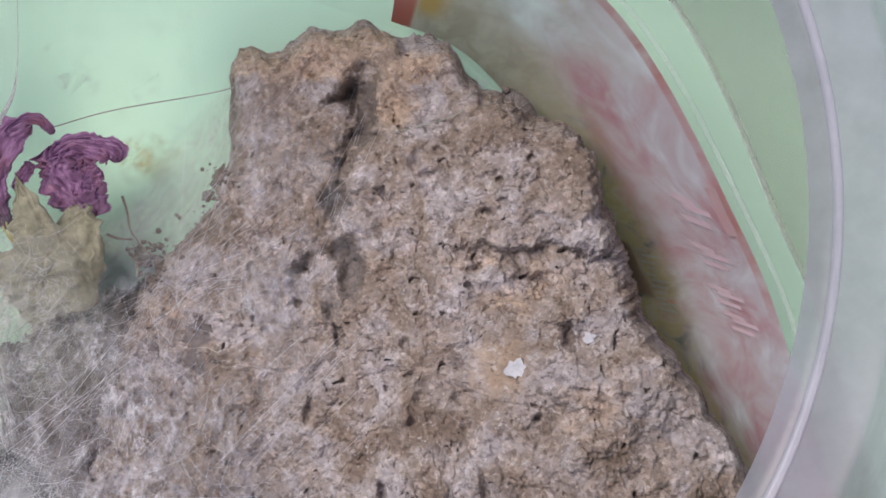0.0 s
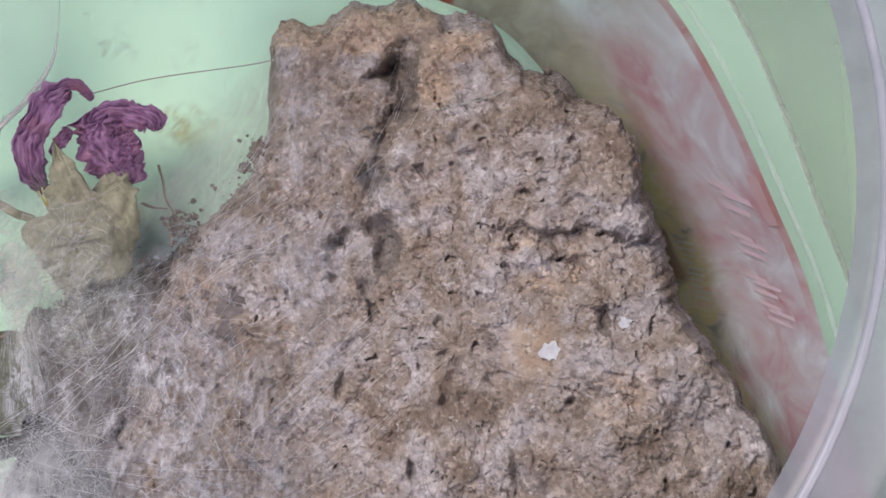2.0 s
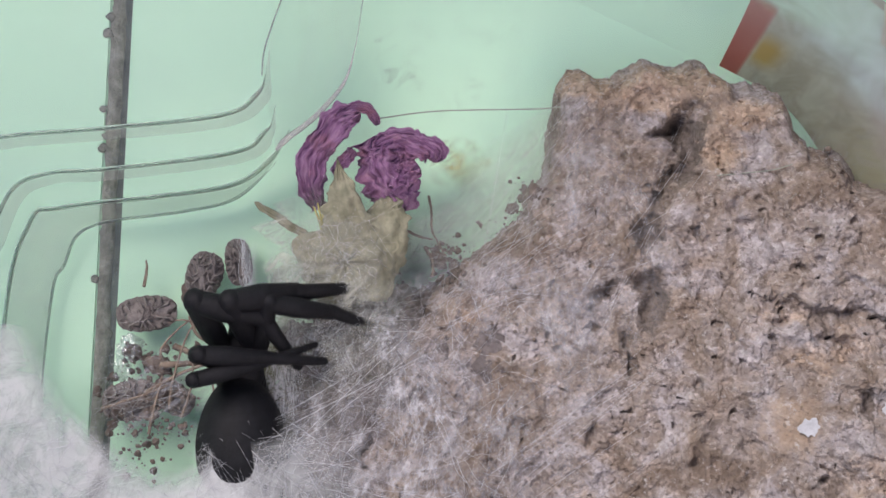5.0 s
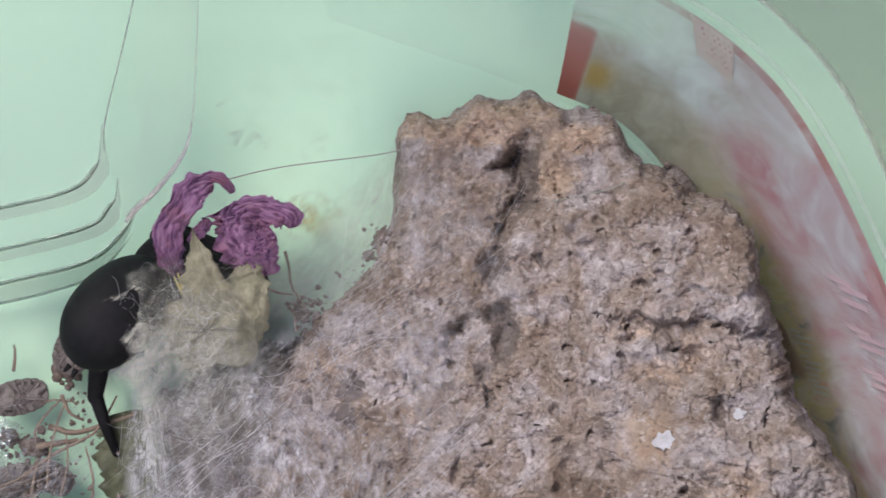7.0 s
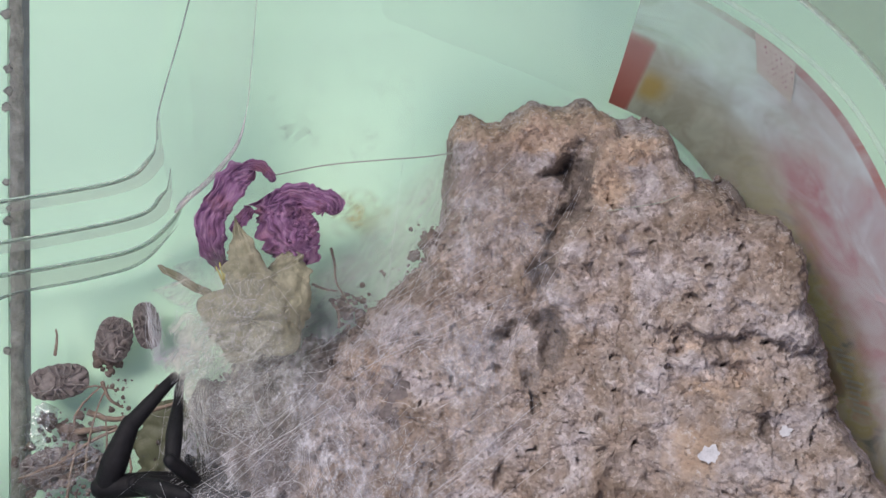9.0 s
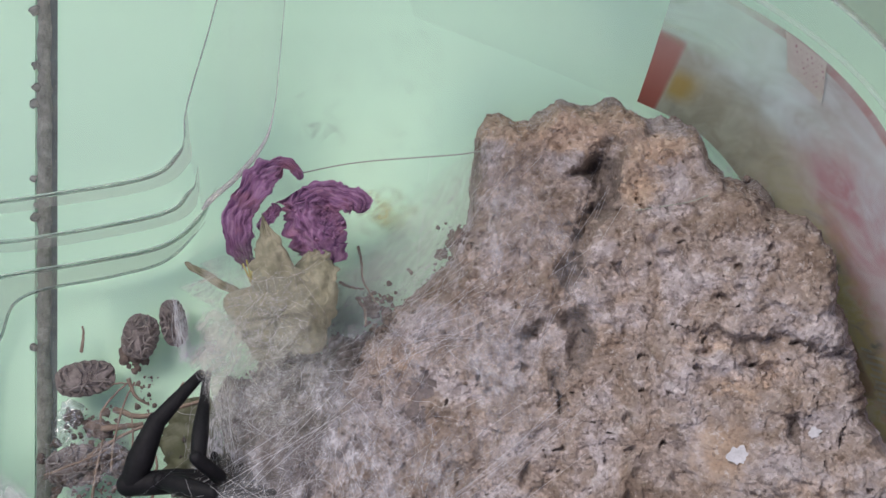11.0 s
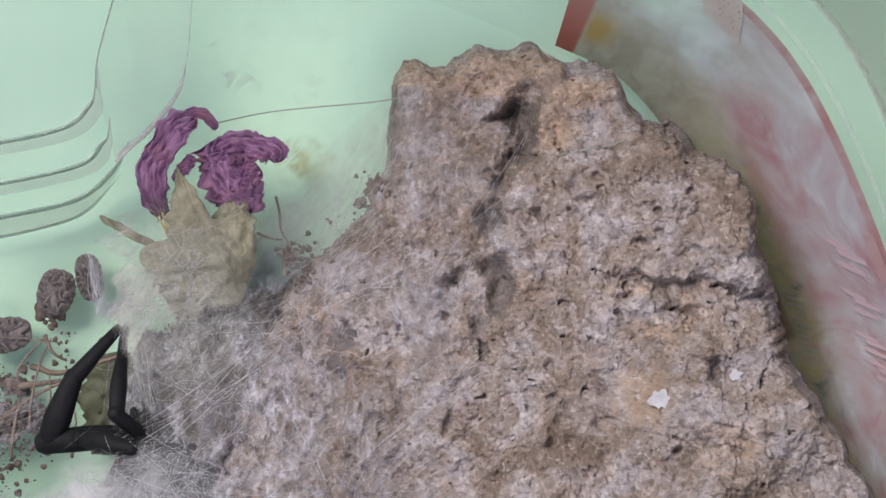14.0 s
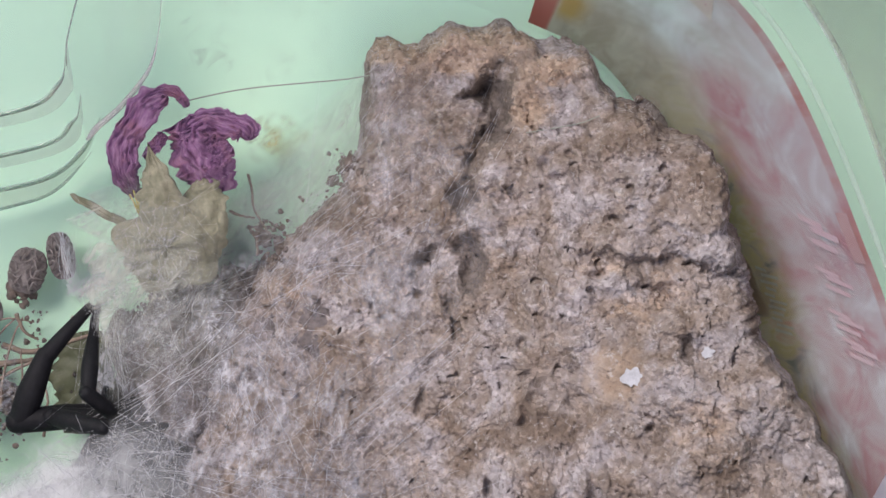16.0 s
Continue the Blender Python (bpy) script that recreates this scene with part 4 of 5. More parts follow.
def build_crumbs():
    rnd = random.Random(4)
    spots = [(-2.5, 11.0, 1.8, 30, 0.9), (-9.5, 2.5, 3.0, 26, 0.7), (-13.4, 2.4, 1.7, 36, 1.1), (-7.0, 4.5, 3.4, 24, 0.6), (-52.5, -15, 3.0, 26, 1), (-53.5, -20, 3.4, 24, 1), (-47, -19, 4, 24, 1), (-47, -5.5, 1.6, 12, 1),
             (-44, -13, 3, 12, 1), (-36, -16, 5, 14, 1), (-5, 6, 3, 12, 0.6), (-50, -25, 4, 30, 1)]
    spots += [(-47.4, -5.2, 1.3, 60, 1.7), (-55, -20.5, 4.0, 150, 1.2), (-50.5, -21.5, 3.2, 90, 1.1), (-56.2, -15.0, 1.3, 14, 2.6), (-53.0, -15.6, 1.5, 16, 2.6), (-45.8, -9.2, 1.3, 14, 1.0), (-46, -12, 1.2, 10, 1.2),
              (-53, -27, 2.6, 40, 1.0), (-1.5, 10.5, 1.5, 26, 2.2), (-3.8, 8.4, 1.3, 14, 1.6), (-14.2, 1.2, 1.2, 20, 1.8), (-12.6, -1.5, 1.8, 26, 1.9)]
    pieces = []
    for x, y, spread, n, part_size in spots:
        for _ in range(n):
            px, py = rnd.gauss(x, spread * 0.6), rnd.gauss(y, spread * 0.6)
            size = rnd.choice((0.08, 0.12, 0.16, 0.22, 0.4)) * rnd.uniform(0.7, 1.2) * part_size
            pieces.append(lump((px, py, max(0.0, under(px, py)) + size * 0.4), size * rnd.uniform(0.7, 1.3), rnd.random() * 50, rnd.uniform(0.4, 0.9), 10, 7, 0.8))
    for _ in range(240):
        px, py = rnd.uniform(-34, 0), rnd.uniform(-45, 0)
        size = rnd.choice((0.1, 0.13, 0.18, 0.28)) * rnd.uniform(0.7, 1.2)
        pieces.append(lump((px, py, under(px, py) + 0.4), size, rnd.random() * 50, 0.8, 8, 6, 0.8))
    tagged(new("soil_crumbs", mesh_of("soil_crumbs", *joined(pieces), "soil")), "dark brown crumbs of soil on the tub floor", "soil", kind="stuff")


def ridged_shell(a, b, h, rings=9, seed=0.0):
    """A woodlouse's shell: plates that lap over one another along its length."""
    nu, nv = 46, 22
    v = []
    for i in range(nu):
        s = i / (nu - 1)
        th = math.pi * s
        plate = (s * rings) % 1.0
        for k in range(nv):
            ph = 2 * math.pi * k / nv
            up = math.sin(ph)
            fat = 1 + (0.09 * plate - 0.05) * (1.0 if up < 0.1 else 0.0)
            up = up if up < 0 else 0.5 * up - 0.75 * max(0.0, up - 0.4) + 0.12 * noise.noise((s * 14, ph * 3, seed + 2))
            v.append((-a * math.cos(th), b * fat * math.sin(th) ** 0.6 * math.cos(ph), h * fat * math.sin(th) ** 0.6 * up + 0.2 * noise.noise((s * 9, ph, seed))))
    return v, grid_faces(nu, nv, True)


def build_woodlouse(x, y, a, b, h, turn, tilt, label, z=None):
    z = h * 0.9 if z is None else z
    ob = tagged(thing("woodlouse_husk", (x, y, z)), label, "woodlouse", "dead woodlice")
    ob.rotation_euler = (radians(tilt), 0, radians(turn))
    part("shell", mesh_of("shell", *ridged_shell(a, b, h, 9, x), "husk"), ob)
    belly = lump((0, 0, 0), 1.0, x, 1.0, 26, 16, 0.7)
    part("belly", mesh_of("belly", [(a * 0.78 * p, b * 0.72 * q, h * 0.05 + h * 0.34 * w) for p, q, w in belly[0]], belly[1], "husk_leg"), ob, "shrivelled brown belly")
    rnd = random.Random(int(x * 10))
    for side in (-1, 1):
        for k in range(7):
            u = -0.80 + 1.6 * k / 6
            w = math.sqrt(1 - u * u)
            j1, j2, j3 = rnd.uniform(-0.6, 0.6), rnd.uniform(-1.3, 1.3), rnd.uniform(-1.6, 1.6)
            line = spline([(a * u, side * b * w * 0.90, h * w * 0.22), (a * u * 0.92 + j1, side * b * w * 0.66, h * w * (0.62 + 0.2 * j1)), (a * u * 0.80 + j2, side * b * w * 0.40, h * w * (0.60 + 0.25 * j2)),
                           (a * u * 0.7 + j3, side * b * w * (0.16 + 0.3 * j1), h * w * 0.52), (a * u * 0.7 + j3 * 0.4, side * b * w * (0.05 - 0.4 * j2), h * w * (0.55 + 0.1 * j3))], 12)
            part("leg", mesh_of("leg", *tube(line, np.linspace(0.19, 0.07, 12) * rnd.uniform(0.8, 1.2), 6), "husk_leg"), ob)
    return ob


def build_twig(points, r, label="thin dry brown twig on the tub floor"):
    line = spline(points, 24)
    line += 0.12 * np.array([[noise.noise((i * 0.5, k * 9.0, points[0][0])) for k in range(3)] for i in range(24)])
    tagged(new("twig", mesh_of("twig", *tube(line, np.linspace(r, r * 0.5, 24), 6), "twig")), label, "twig", "twigs")


def sheet(name, mid, half, material, thick=0.25, crumple=0.8, waist=0.35, tip=0.3, curl=1.0, seed=0.0, n=34, m=20):
    """A thin leaf or petal along a bent midrib, crumpled, with real thickness."""
    rib = spline(mid, n)
    way = np.gradient(rib, axis=0)
    way /= np.linalg.norm(way, axis=1, keepdims=True)
    side = np.cross(way, (0, 0, 1.0))
    side /= np.linalg.norm(side, axis=1, keepdims=True)
    top, low = [], []
    for i in range(n):
        s = i / (n - 1)
        w = half * (waist + (1 - waist) * math.sin(math.pi * min(1.0, s * 0.75 + 0.08))) * (min(1.0, 1.9 - 1.85 * s) if tip == 0 else 1.0) * (1 if s < 0.85 else tip + (1 - tip) * math.sqrt(max(0.0, 1 - ((s - 0.85) / 0.15) ** 2)))
        for k in range(m):
            u = -1 + 2 * k / (m - 1)
            frill = 1 + 0.36 * noise.noise((s * 6, u * 0.7, seed)) + 0.30 * noise.noise((s * 15, u, seed + 3)) + 0.14 * noise.noise((s * 40, u * 2, seed + 4))
            p = rib[i] + side[i] * w * u * frill
            q = p * 0.33 + seed
            wav = crumple * (1.5 * fbm(p[0], p[1], seed, 2.6, 5, 0.65) + 0.08 * math.sin(u * 9 + 7 * noise.noise((s * 3, u, seed))) + 1.5 * abs(noise.noise((s * 4, u * 3.2, seed + 9))) - 0.9 * abs(noise.noise((s * 9, u * 4.5, seed + 19))) + 0.5 * noise.noise((p[0] * 0.9, p[1] * 0.9, seed + 5)))
            z = p[2] + wav - curl * u * u * w * 0.35
            top.append((p[0] + 0.5 * crumple * noise.noise((q[0], q[1], 1.0)), p[1] + 0.5 * crumple * noise.noise((q[1], q[0], 2.0)), z))
            low.append((top[-1][0], top[-1][1], z - thick))
    f = grid_faces(n, m)
    k = n * m
    f2 = [tuple(i + k for i in q[::-1]) for q in f]
    rim = [i for i in range(m)] + [i * m + m - 1 for i in range(1, n)] + [(n - 1) * m + i for i in range(m - 2, -1, -1)] + [i * m for i in range(n - 2, 0, -1)]
    walls = [(rim[i], rim[i - 1], rim[i - 1] + k, rim[i] + k) for i in range(len(rim))]
    me = mesh_of(name, top + low, f + f2 + walls, material)
    layer = me.uv_layers.new(name="uv")
    for loop in me.loops:
        i = loop.vertex_index % k
        layer.data[loop.index].uv = (i // m / (n - 1), i % m / (m - 1))
    return me


def build_flower():
    at = (-25.0, 0.0, 2.5)
    fl = tagged(thing("dried_flower", at), "withered flower with curled purple petals and pale sepals, wrapped in silk", "flower")
    petals = [
        ([(-29.6, 5.8, 6), (-30.4, 9.4, 10), (-29.6, 13.6, 12), (-27.0, 17.6, 13), (-24.2, 19.2, 12)], 2.1, 0.9, 1.0),
        ([(-27.2, 18.0, 13), (-24.6, 19.7, 12.5), (-22.6, 19.2, 11), (-21.8, 17.6, 9.5)], 0.75, 0.4, 2.0),
        ([(-27.6, 11.0, 11), (-26.0, 12.6, 12), (-24.9, 14.2, 11.5)], 0.9, 0.5, 11.0),
        ([(-19.2, 6.2, 6), (-20.2, 9.4, 9), (-21.6, 12.8, 11), (-22.2, 16.0, 11)], 3.7, 1.1, 3.0),
        ([(-23.5, 13.2, 10), (-20.5, 15.4, 12), (-17.4, 15.2, 11.5), (-14.6, 14.4, 11), (-14.0, 13.0, 10)], 1.9, 0.9, 4.0),
        ([(-21.0, 10.4, 9), (-18.8, 11.2, 10.5), (-16.6, 12.6, 11)], 1.9, 0.9, 5.0),
    ]
    for mid, half, crumple, seed in petals:
        mid = [(x - (0.8 if x < -21.7 and seed != 3.0 else 0.3), y + 1.1, z) for x, y, z in mid]
        part("petal", sheet("petal", here(mid, at), half, "petal", 0.2, crumple * 1.25, 0.45, 0.25, 0.9, seed, 56, 34), fl)
    sepals = [
        ([(-25.8, -3.0, 5), (-26.2, 3, 9.5), (-26.6, 9, 12.0), (-27.6, 13.9, 12.2)], 3.4, 0.5, 6.0, 0.0),
        ([(-22.5, -3.0, 4), (-20.8, 2, 8.5), (-20.7, 6, 9.5), (-21.2, 9.2, 8.5)], 2.9, 0.9, 7.0, 0.4),
        ([(-29.0, 0.5, 5), (-32.0, 3.6, 7), (-35.3, 5.5, 8), (-38.9, 7.7, 7)], 0.6, 0.5, 8.0, 0.2),
    ]
    for mid, half, crumple, seed, tip in sepals:
        part("sepal", sheet("sepal", here(mid, at), half, "sepal", 0.25, crumple, 0.35, tip, 1.2, seed, 40, 22), fl)
    cup_v, cup_f = lump((0, 0, 0), 1.0, 12.0, 1.0, 64, 40, 0.35)
    cup_v = [(-1.2 + 6.6 * x, 0.2 + 5.4 * y, 2.6 + 4.0 * z + 1.1 * abs(math.sin(4.5 * math.atan2(y, x) + 2 * fbm(x * 3, y * 3, z * 3, 2.0, 2))) + 1.0 * fbm(x * 6, y * 6, z * 6, 2.0, 4)) for x, y, z in cup_v]
    part("bud", mesh_of("bud", cup_v, cup_f, "sepal"), fl, "pale olive withered bud")
    for k in range(5):
        line = spline([(-29.6 + 0.3 * k, 3.8, 5), (-30.0 + 0.35 * k, 5.6, 8 + 0.2 * (k % 3)), (-30.8 + 0.5 * k, 7.4 + 0.5 * (k % 2), 8.2)], 8)
        part("stamen", mesh_of("stamen", *tube(line - np.array(at), np.linspace(0.24, 0.12, 8), 5), "yellow"), fl, "yellow stamen")
    part("stalk", mesh_of("stalk", *tube(spline([(-24.5, 2, 4), (-24, -1.5, 3.5), (-23, -4, 2.5)], 10) - np.array(at), 0.8, 8), "sepal"), fl)
    return fl


build_mound()
build_crumbs()
build_woodlouse(-53.8, -8.3, 4.2, 2.5, 2.3, 9, 0, "dried woodlouse lying belly up on the tub floor")
build_woodlouse(-46.0, -2.5, 3.1, 2.6, 2.6, 75, 0, "curled dried woodlouse beside the webbed flower")
build_woodlouse(-41.4, -0.6, 3.2, 1.9, 2.4, 100, 10, "dark dried woodlouse half wrapped in silk")
build_woodlouse(-55.2, -20.4, 4.2, 2.8, 2.2, 12, 0, "crumbling woodlouse husk among soil crumbs")
build_woodlouse(-49.6, -19.6, 3.2, 2.2, 2.2, -30, 0, "crumbling woodlouse husk among soil crumbs")
build_woodlouse(38.6, 15.8, 2.9, 1.5, 1.6, -52, 185, "small brown woodlouse clinging to the rock's edge", 8.0)
tagged(new("seed", mesh_of("seed", *lump((37.0, 18.2, 9.4), 0.55, 3, 0.8, 12, 8, 0.15), "soil")), "tiny black seed at the rock's edge", "seed")
build_twig([(-50, -12.6, 1), (-46, -13.6, 1.6), (-41, -12.4, 2), (-37.5, -11.4, 2)], 0.45)
build_twig([(-53, -19, 4), (-48, -16, 4.5), (-43, -13.5, 3), (-40, -8.8, 2)], 0.28)
build_twig([(-49.5, -21, 5), (-49, -16.5, 5), (-48.2, -12, 3), (-47, -8.8, 1.5)], 0.22)
build_twig([(-51, -9.5, 2.2), (-48.6, -8.9, 2.4), (-45.4, -9.6, 1.4)], 0.16, "pale dry grass stem on the tub floor")
build_twig([(-47.5, -22, 6), (-46.5, -17.5, 5), (-46.8, -13, 4)], 0.2)
build_twig([(-15.8, 9.9, 0.5), (-15.3, 7.6, 1.0), (-15.1, 5.2, 1.2), (-14.0, 3.2, 1.6), (-13.0, 1.6, 2.2)], 0.2, "rust-brown twig on the tub floor beside the rock")
build_twig([(-44, -25, 4), (-43.4, -20, 4), (-44.6, -15.5, 2.5)], 0.22)
build_twig([(-58.6, -21.4, 5.2), (-54, -19.6, 6.0), (-49.6, -17.8, 5.5)], 0.2, "pale silk-wound stem across the husks")
build_twig([(-51.4, -15.2, 2.4), (-48.4, -14.9, 2.8), (-45.6, -14.6, 2.2)], 0.55, "flat rust-brown bark strip on the tub floor")
build_twig([(-51.4, -14.6, 3), (-51.0, -12.4, 3.2), (-48.6, -9.6, 2.4), (-47.5, -8.4, 1.6)], 0.2)
build_twig([(-47.8, -8.4, 1.8), (-46.6, -10.8, 2.2), (-45.0, -12.0, 1.2)], 0.3, "curled brown root on the tub floor")
build_twig([(-52.0, -24.5, 5.4), (-51.2, -20.5, 6.2), (-50.6, -16.5, 5.0)], 0.24)
build_twig([(-54.5, -4.6, 1.6), (-54.3, -2.6, 1.0), (-54.5, -1.0, 0.6)], 0.25, "thin pale brown stalk on the tub floor")
build_twig([(-18.4, 4.9, 0.8), (-16.8, 4.2, 1.2), (-14.9, 3.9, 1.2)], 0.22, "rust-brown twig on the tub floor beside the rock")
build_twig([(-15.6, 2.2, 1.0), (-14.8, 1.0, 1.4), (-14.6, -1.2, 3.0)], 0.3, "rust-brown twig on the tub floor beside the rock")
LEAF = sheet("leaf", [(-38.9, -25.0, 1.2), (-38.8, -20, 2.0), (-38.9, -15.5, 2.2), (-39.6, -11.2, 1.6)], 4.2, "leaf", 0.3, 0.4, 0.7, 0.5, 0.3, 21.0)
SCRAP = sheet("plastic_scrap", [(-57.4, -17.6, 1.6), (-56.6, -15.4, 2.6), (-56.0, -13.2, 2.4), (-55.0, -11.4, 1.4)], 1.5, "scrap", 0.08, 0.9, 0.6, 0.5, 1.2, 33.0)
tagged(new("plastic_scrap", SCRAP), "small crumpled scrap of clear shiny film on the tub floor", "plastic film")
tagged(new("leaf", LEAF), "dull olive green leaf lying under silk", "leaf")
FLOWER = build_flower()


def build_flake(name, x, y, size, seed, label):
    z = under(x, y)
    n = 22
    v = []
    for zz in (0.0, 0.25):
        for k in range(n):
            a = 2 * math.pi * k / n
            r = size * (1 + 0.5 * noise.noise((math.cos(a) * 1.5, math.sin(a) * 1.5, seed)) + 0.35 * noise.noise((math.cos(a) * 4, math.sin(a) * 4, seed + 7)))
            v.append((x + r * math.cos(a), y + r * math.sin(a) * 0.8, z + 0.35 + zz))
    f = [tuple(range(n, 2 * n)), tuple(range(n))[::-1]] + [(k, (k + 1) % n, n + (k + 1) % n, n + k) for k in range(n)]
    tagged(new(name, mesh_of(name, v, f, "white", False)), label, "flake")


build_flake("white_flake", 33.2, -16.9, 1.35, 1.0, "white papery flake stuck to the rock")
build_flake("white_flake", 42.3, -14.1, 0.75, 2.0, "small white flake in a hollow of the rock")


# ---- silk ----
def threads(name, lines, radius, material, label):
    pieces = [tube(l, radius * f, 3) for l, f in lines]
    return tagged(new(name, mesh_of(name, *joined(pieces), material)), label, "cobweb", kind="stuff")


def silk_amount(x, y):
    """How thick the silk lies at a place, 0 to 1."""
    a = 1 / (1 + math.exp((x + 4 + 0.45 * (y + 20)) / 5.5))
    b = 0.45 * math.exp(-((x - 7) / 7) ** 2 - ((y - 6) / 12) ** 2)
    left = 1 / (1 + math.exp(-(x + 37 - max(0.0, (y + 2) * 0.9)) * 1.5))
    top = 1 / (1 + math.exp((y + 2.0 - 0.45 * max(0.0, x + 20)) / 2.8)) if x < 0 else 1.0
    return (a * top + 0.6 * b) * left


def lying_threads(count, seed, lo, hi, lift, bias, spread):
    rnd = random.Random(seed)
    lines = []
    while len(lines) < count:
        x, y = rnd.uniform(-38, 26), rnd.uniform(-52, 22)
        clump = max(0.12, min(1.0, 0.45 + 1.9 * fbm(x, y, 61, 5.0, 3)))
        if rnd.random() > silk_amount(x, y) * clump:
            continue
        a = radians(rnd.gauss(bias, spread))
        length = rnd.uniform(lo, hi)
        bend = rnd.gauss(0, 2.4)
        base = rnd.uniform(*lift)
        n = 8
        pts = []
        for k in range(n):
            s = (k / (n - 1) - 0.5) * length
            b = a + bend * s / length + rnd.gauss(0, 0.05)
            px, py = x + s * math.cos(b), y + s * math.sin(b)
            pts.append((px, py, under(px, py) + base + 0.5 * rnd.random()))
        lines.append((pts, rnd.uniform(0.6, 1.5)))
    return lines


def strand(a, b, sag, rnd, n=9):
    a, b = np.array(a, float), np.array(b, float)
    return [tuple(a + (b - a) * s + (0, 0, -sag * 4 * s * (1 - s))) for s in np.linspace(0, 1, n)]


def soft_under(x, y):
    return max(under(x + dx, y + dy) for dx in (-2, 0, 2) for dy in (-2, 0, 2))


DRAPE_EDGE = [(-22, -33.0), (-14, -33.8), (-8, -35.2), (-5.8, -37.6), (-3.4, -35.4), (-1, -36.6), (1.4, -34.6), (4.2, -38.2), (5.4, -35.4), (7.4, -36.0), (8.6, -32.5), (12, -30)]


def flower_drape(x, y):
    """The silk is drawn like a tent over the flower and down to the mound."""
    z = 11.0 - 0.02 * min(0.0, -27 - x) ** 2 + 0.45 * max(0.0, -30 - x) + 0.28 * max(0.0, -8 - y) - 0.03 * max(0.0, y - 3) ** 2
    if x > -22:
        z -= 0.12 * (x + 22) ** 2
    return max(z + 0.7 * noise.noise((x * 0.4, y * 0.4, 0)), soft_under(x, y) + 0.6, 1.2)


def flower_cover(x, y):
    edge = float(np.interp(y, [p[0] for p in DRAPE_EDGE], [p[1] for p in DRAPE_EDGE])) + 0.5 * noise.noise((y * 0.8, 3, 3))
    left = min(1.0, max(0.0, (x - edge) / 0.9))
    right = 1 / (1 + math.exp((x + 20.5 + 0.25 * (y + 4)) / 1.6))
    top = 1 / (1 + math.exp((y - 7.5 + 2.0 * noise.noise((x * 0.3, 5, 1))) / 1.3))
    low = 1 / (1 + math.exp(-(y + 16) / 2.5))
    return left * right * top * low * (0.44 + 0.5 * math.exp(-((x - edge) / 1.6) ** 2) + 0.45 * math.exp(-((y + 3) / 3.5) ** 2))


def build_silk():
    threads("silk_mat", lying_threads(1300, 1, 1.0, 5.0, (0.3, 2.8), 55, 90), 0.0085, "silk", "dense white silk threads over debris and rock")
    threads("old_silk_mat", lying_threads(1300, 2, 0.8, 3.5, (0.0, 0.9), 60, 95), 0.016, "old_silk", "greyed silk threads matted on the debris")
    rnd = random.Random(9)
    lines = []
    for _ in range(46):
        x, y = rnd.uniform(-34, -2), rnd.uniform(-40, -4)
        a = radians(rnd.gauss(45, 20))
        l = rnd.uniform(10, 32)
        p, q = (x, y), (x + l * math.cos(a), y + l * math.sin(a))
        lines.append((strand((*p, under(*p) + rnd.uniform(0.5, 3)), (*q, under(*q) + rnd.uniform(0.3, 1.5)), rnd.uniform(-0.4, 0.8), rnd), rnd.uniform(0.7, 1.9)))
    for k in range(5):
        p = (-33.0 + rnd.gauss(0, 1.0), -22.5 + rnd.gauss(0, 1.2))
        q = (-19 + rnd.gauss(0, 4.5), -12 + rnd.gauss(0, 3.0))
        lines.append((strand((*p, 17), (*q, under(*q) + 1.2), 0.2, rnd), rnd.uniform(0.8, 2.4)))
    for k in range(10):
        p, q = (-4 + rnd.gauss(0, 2), -25 + rnd.gauss(0, 2)), (13.5 + rnd.gauss(0, 2), -11 + rnd.gauss(0, 2))
        lines.append((strand((*p, under(*p) + 1), (*q, under(*q) + 0.6), 0.0, rnd), rnd.uniform(0.8, 1.8)))
    for k in range(7):
        p, q = (9 + rnd.gauss(0, 2), -2 + rnd.gauss(0, 3)), (18 + rnd.gauss(0, 1.5), 17 + rnd.gauss(0, 2))
        lines.append((strand((*p, under(*p) + 1), (*q, under(*q) + 1.5), -0.6, rnd), rnd.uniform(0.7, 1.5)))
    for k in range(14):
        p, q = (-14 + rnd.gauss(0, 5), 3 + rnd.gauss(0, 3)), (2 + rnd.gauss(0, 1.5), 17 + rnd.gauss(0, 5))
        lines.append((strand((*p, max(2.0, under(*p)) + 0.5), (*q, under(*q) + 1.0), 0.4, rnd), rnd.uniform(0.5, 1.1)))
    for k in range(8):
        p, q = (-32 + rnd.gauss(0, 3), -27 + rnd.gauss(0, 1.2)), (-8 + rnd.gauss(0, 4), -30 + rnd.gauss(0, 1.5))
        lines.append((strand((*p, 18), (*q, under(*q) + 1.2), 0.3, rnd), rnd.uniform(0.8, 1.9)))
    for k in range(9):
        # the band of strands along the tent's mouth
        p, q = (-43 + rnd.gauss(0, 1.5), -25.6 + rnd.gauss(0, 0.8)), (-22 + rnd.gauss(0, 3), -13.5 + rnd.gauss(0, 2.4))
        lines.append((strand((*p, 18.6), (*q, under(*q) + 1.4), 0.8, rnd), rnd.uniform(0.5, 1.6)))
    for _ in range(190):
        # long loose threads that wander over the mound
        x, y, a = rnd.uniform(-34, -3), rnd.uniform(-36, -3), rnd.uniform(0, 6.3)
        pts, lift = [], rnd.uniform(0.8, 3.4)
        for _k in range(rnd.randint(4, 7)):
            pts.append((x, y, hang(x, y) + lift + rnd.uniform(-0.3, 0.3)))
            x, y, a = x + 1.9 * math.cos(a), y + 1.9 * math.sin(a), a + rnd.gauss(0, 0.4)
        lines.append((spline(pts, 14), rnd.uniform(0.6, 1.7)))
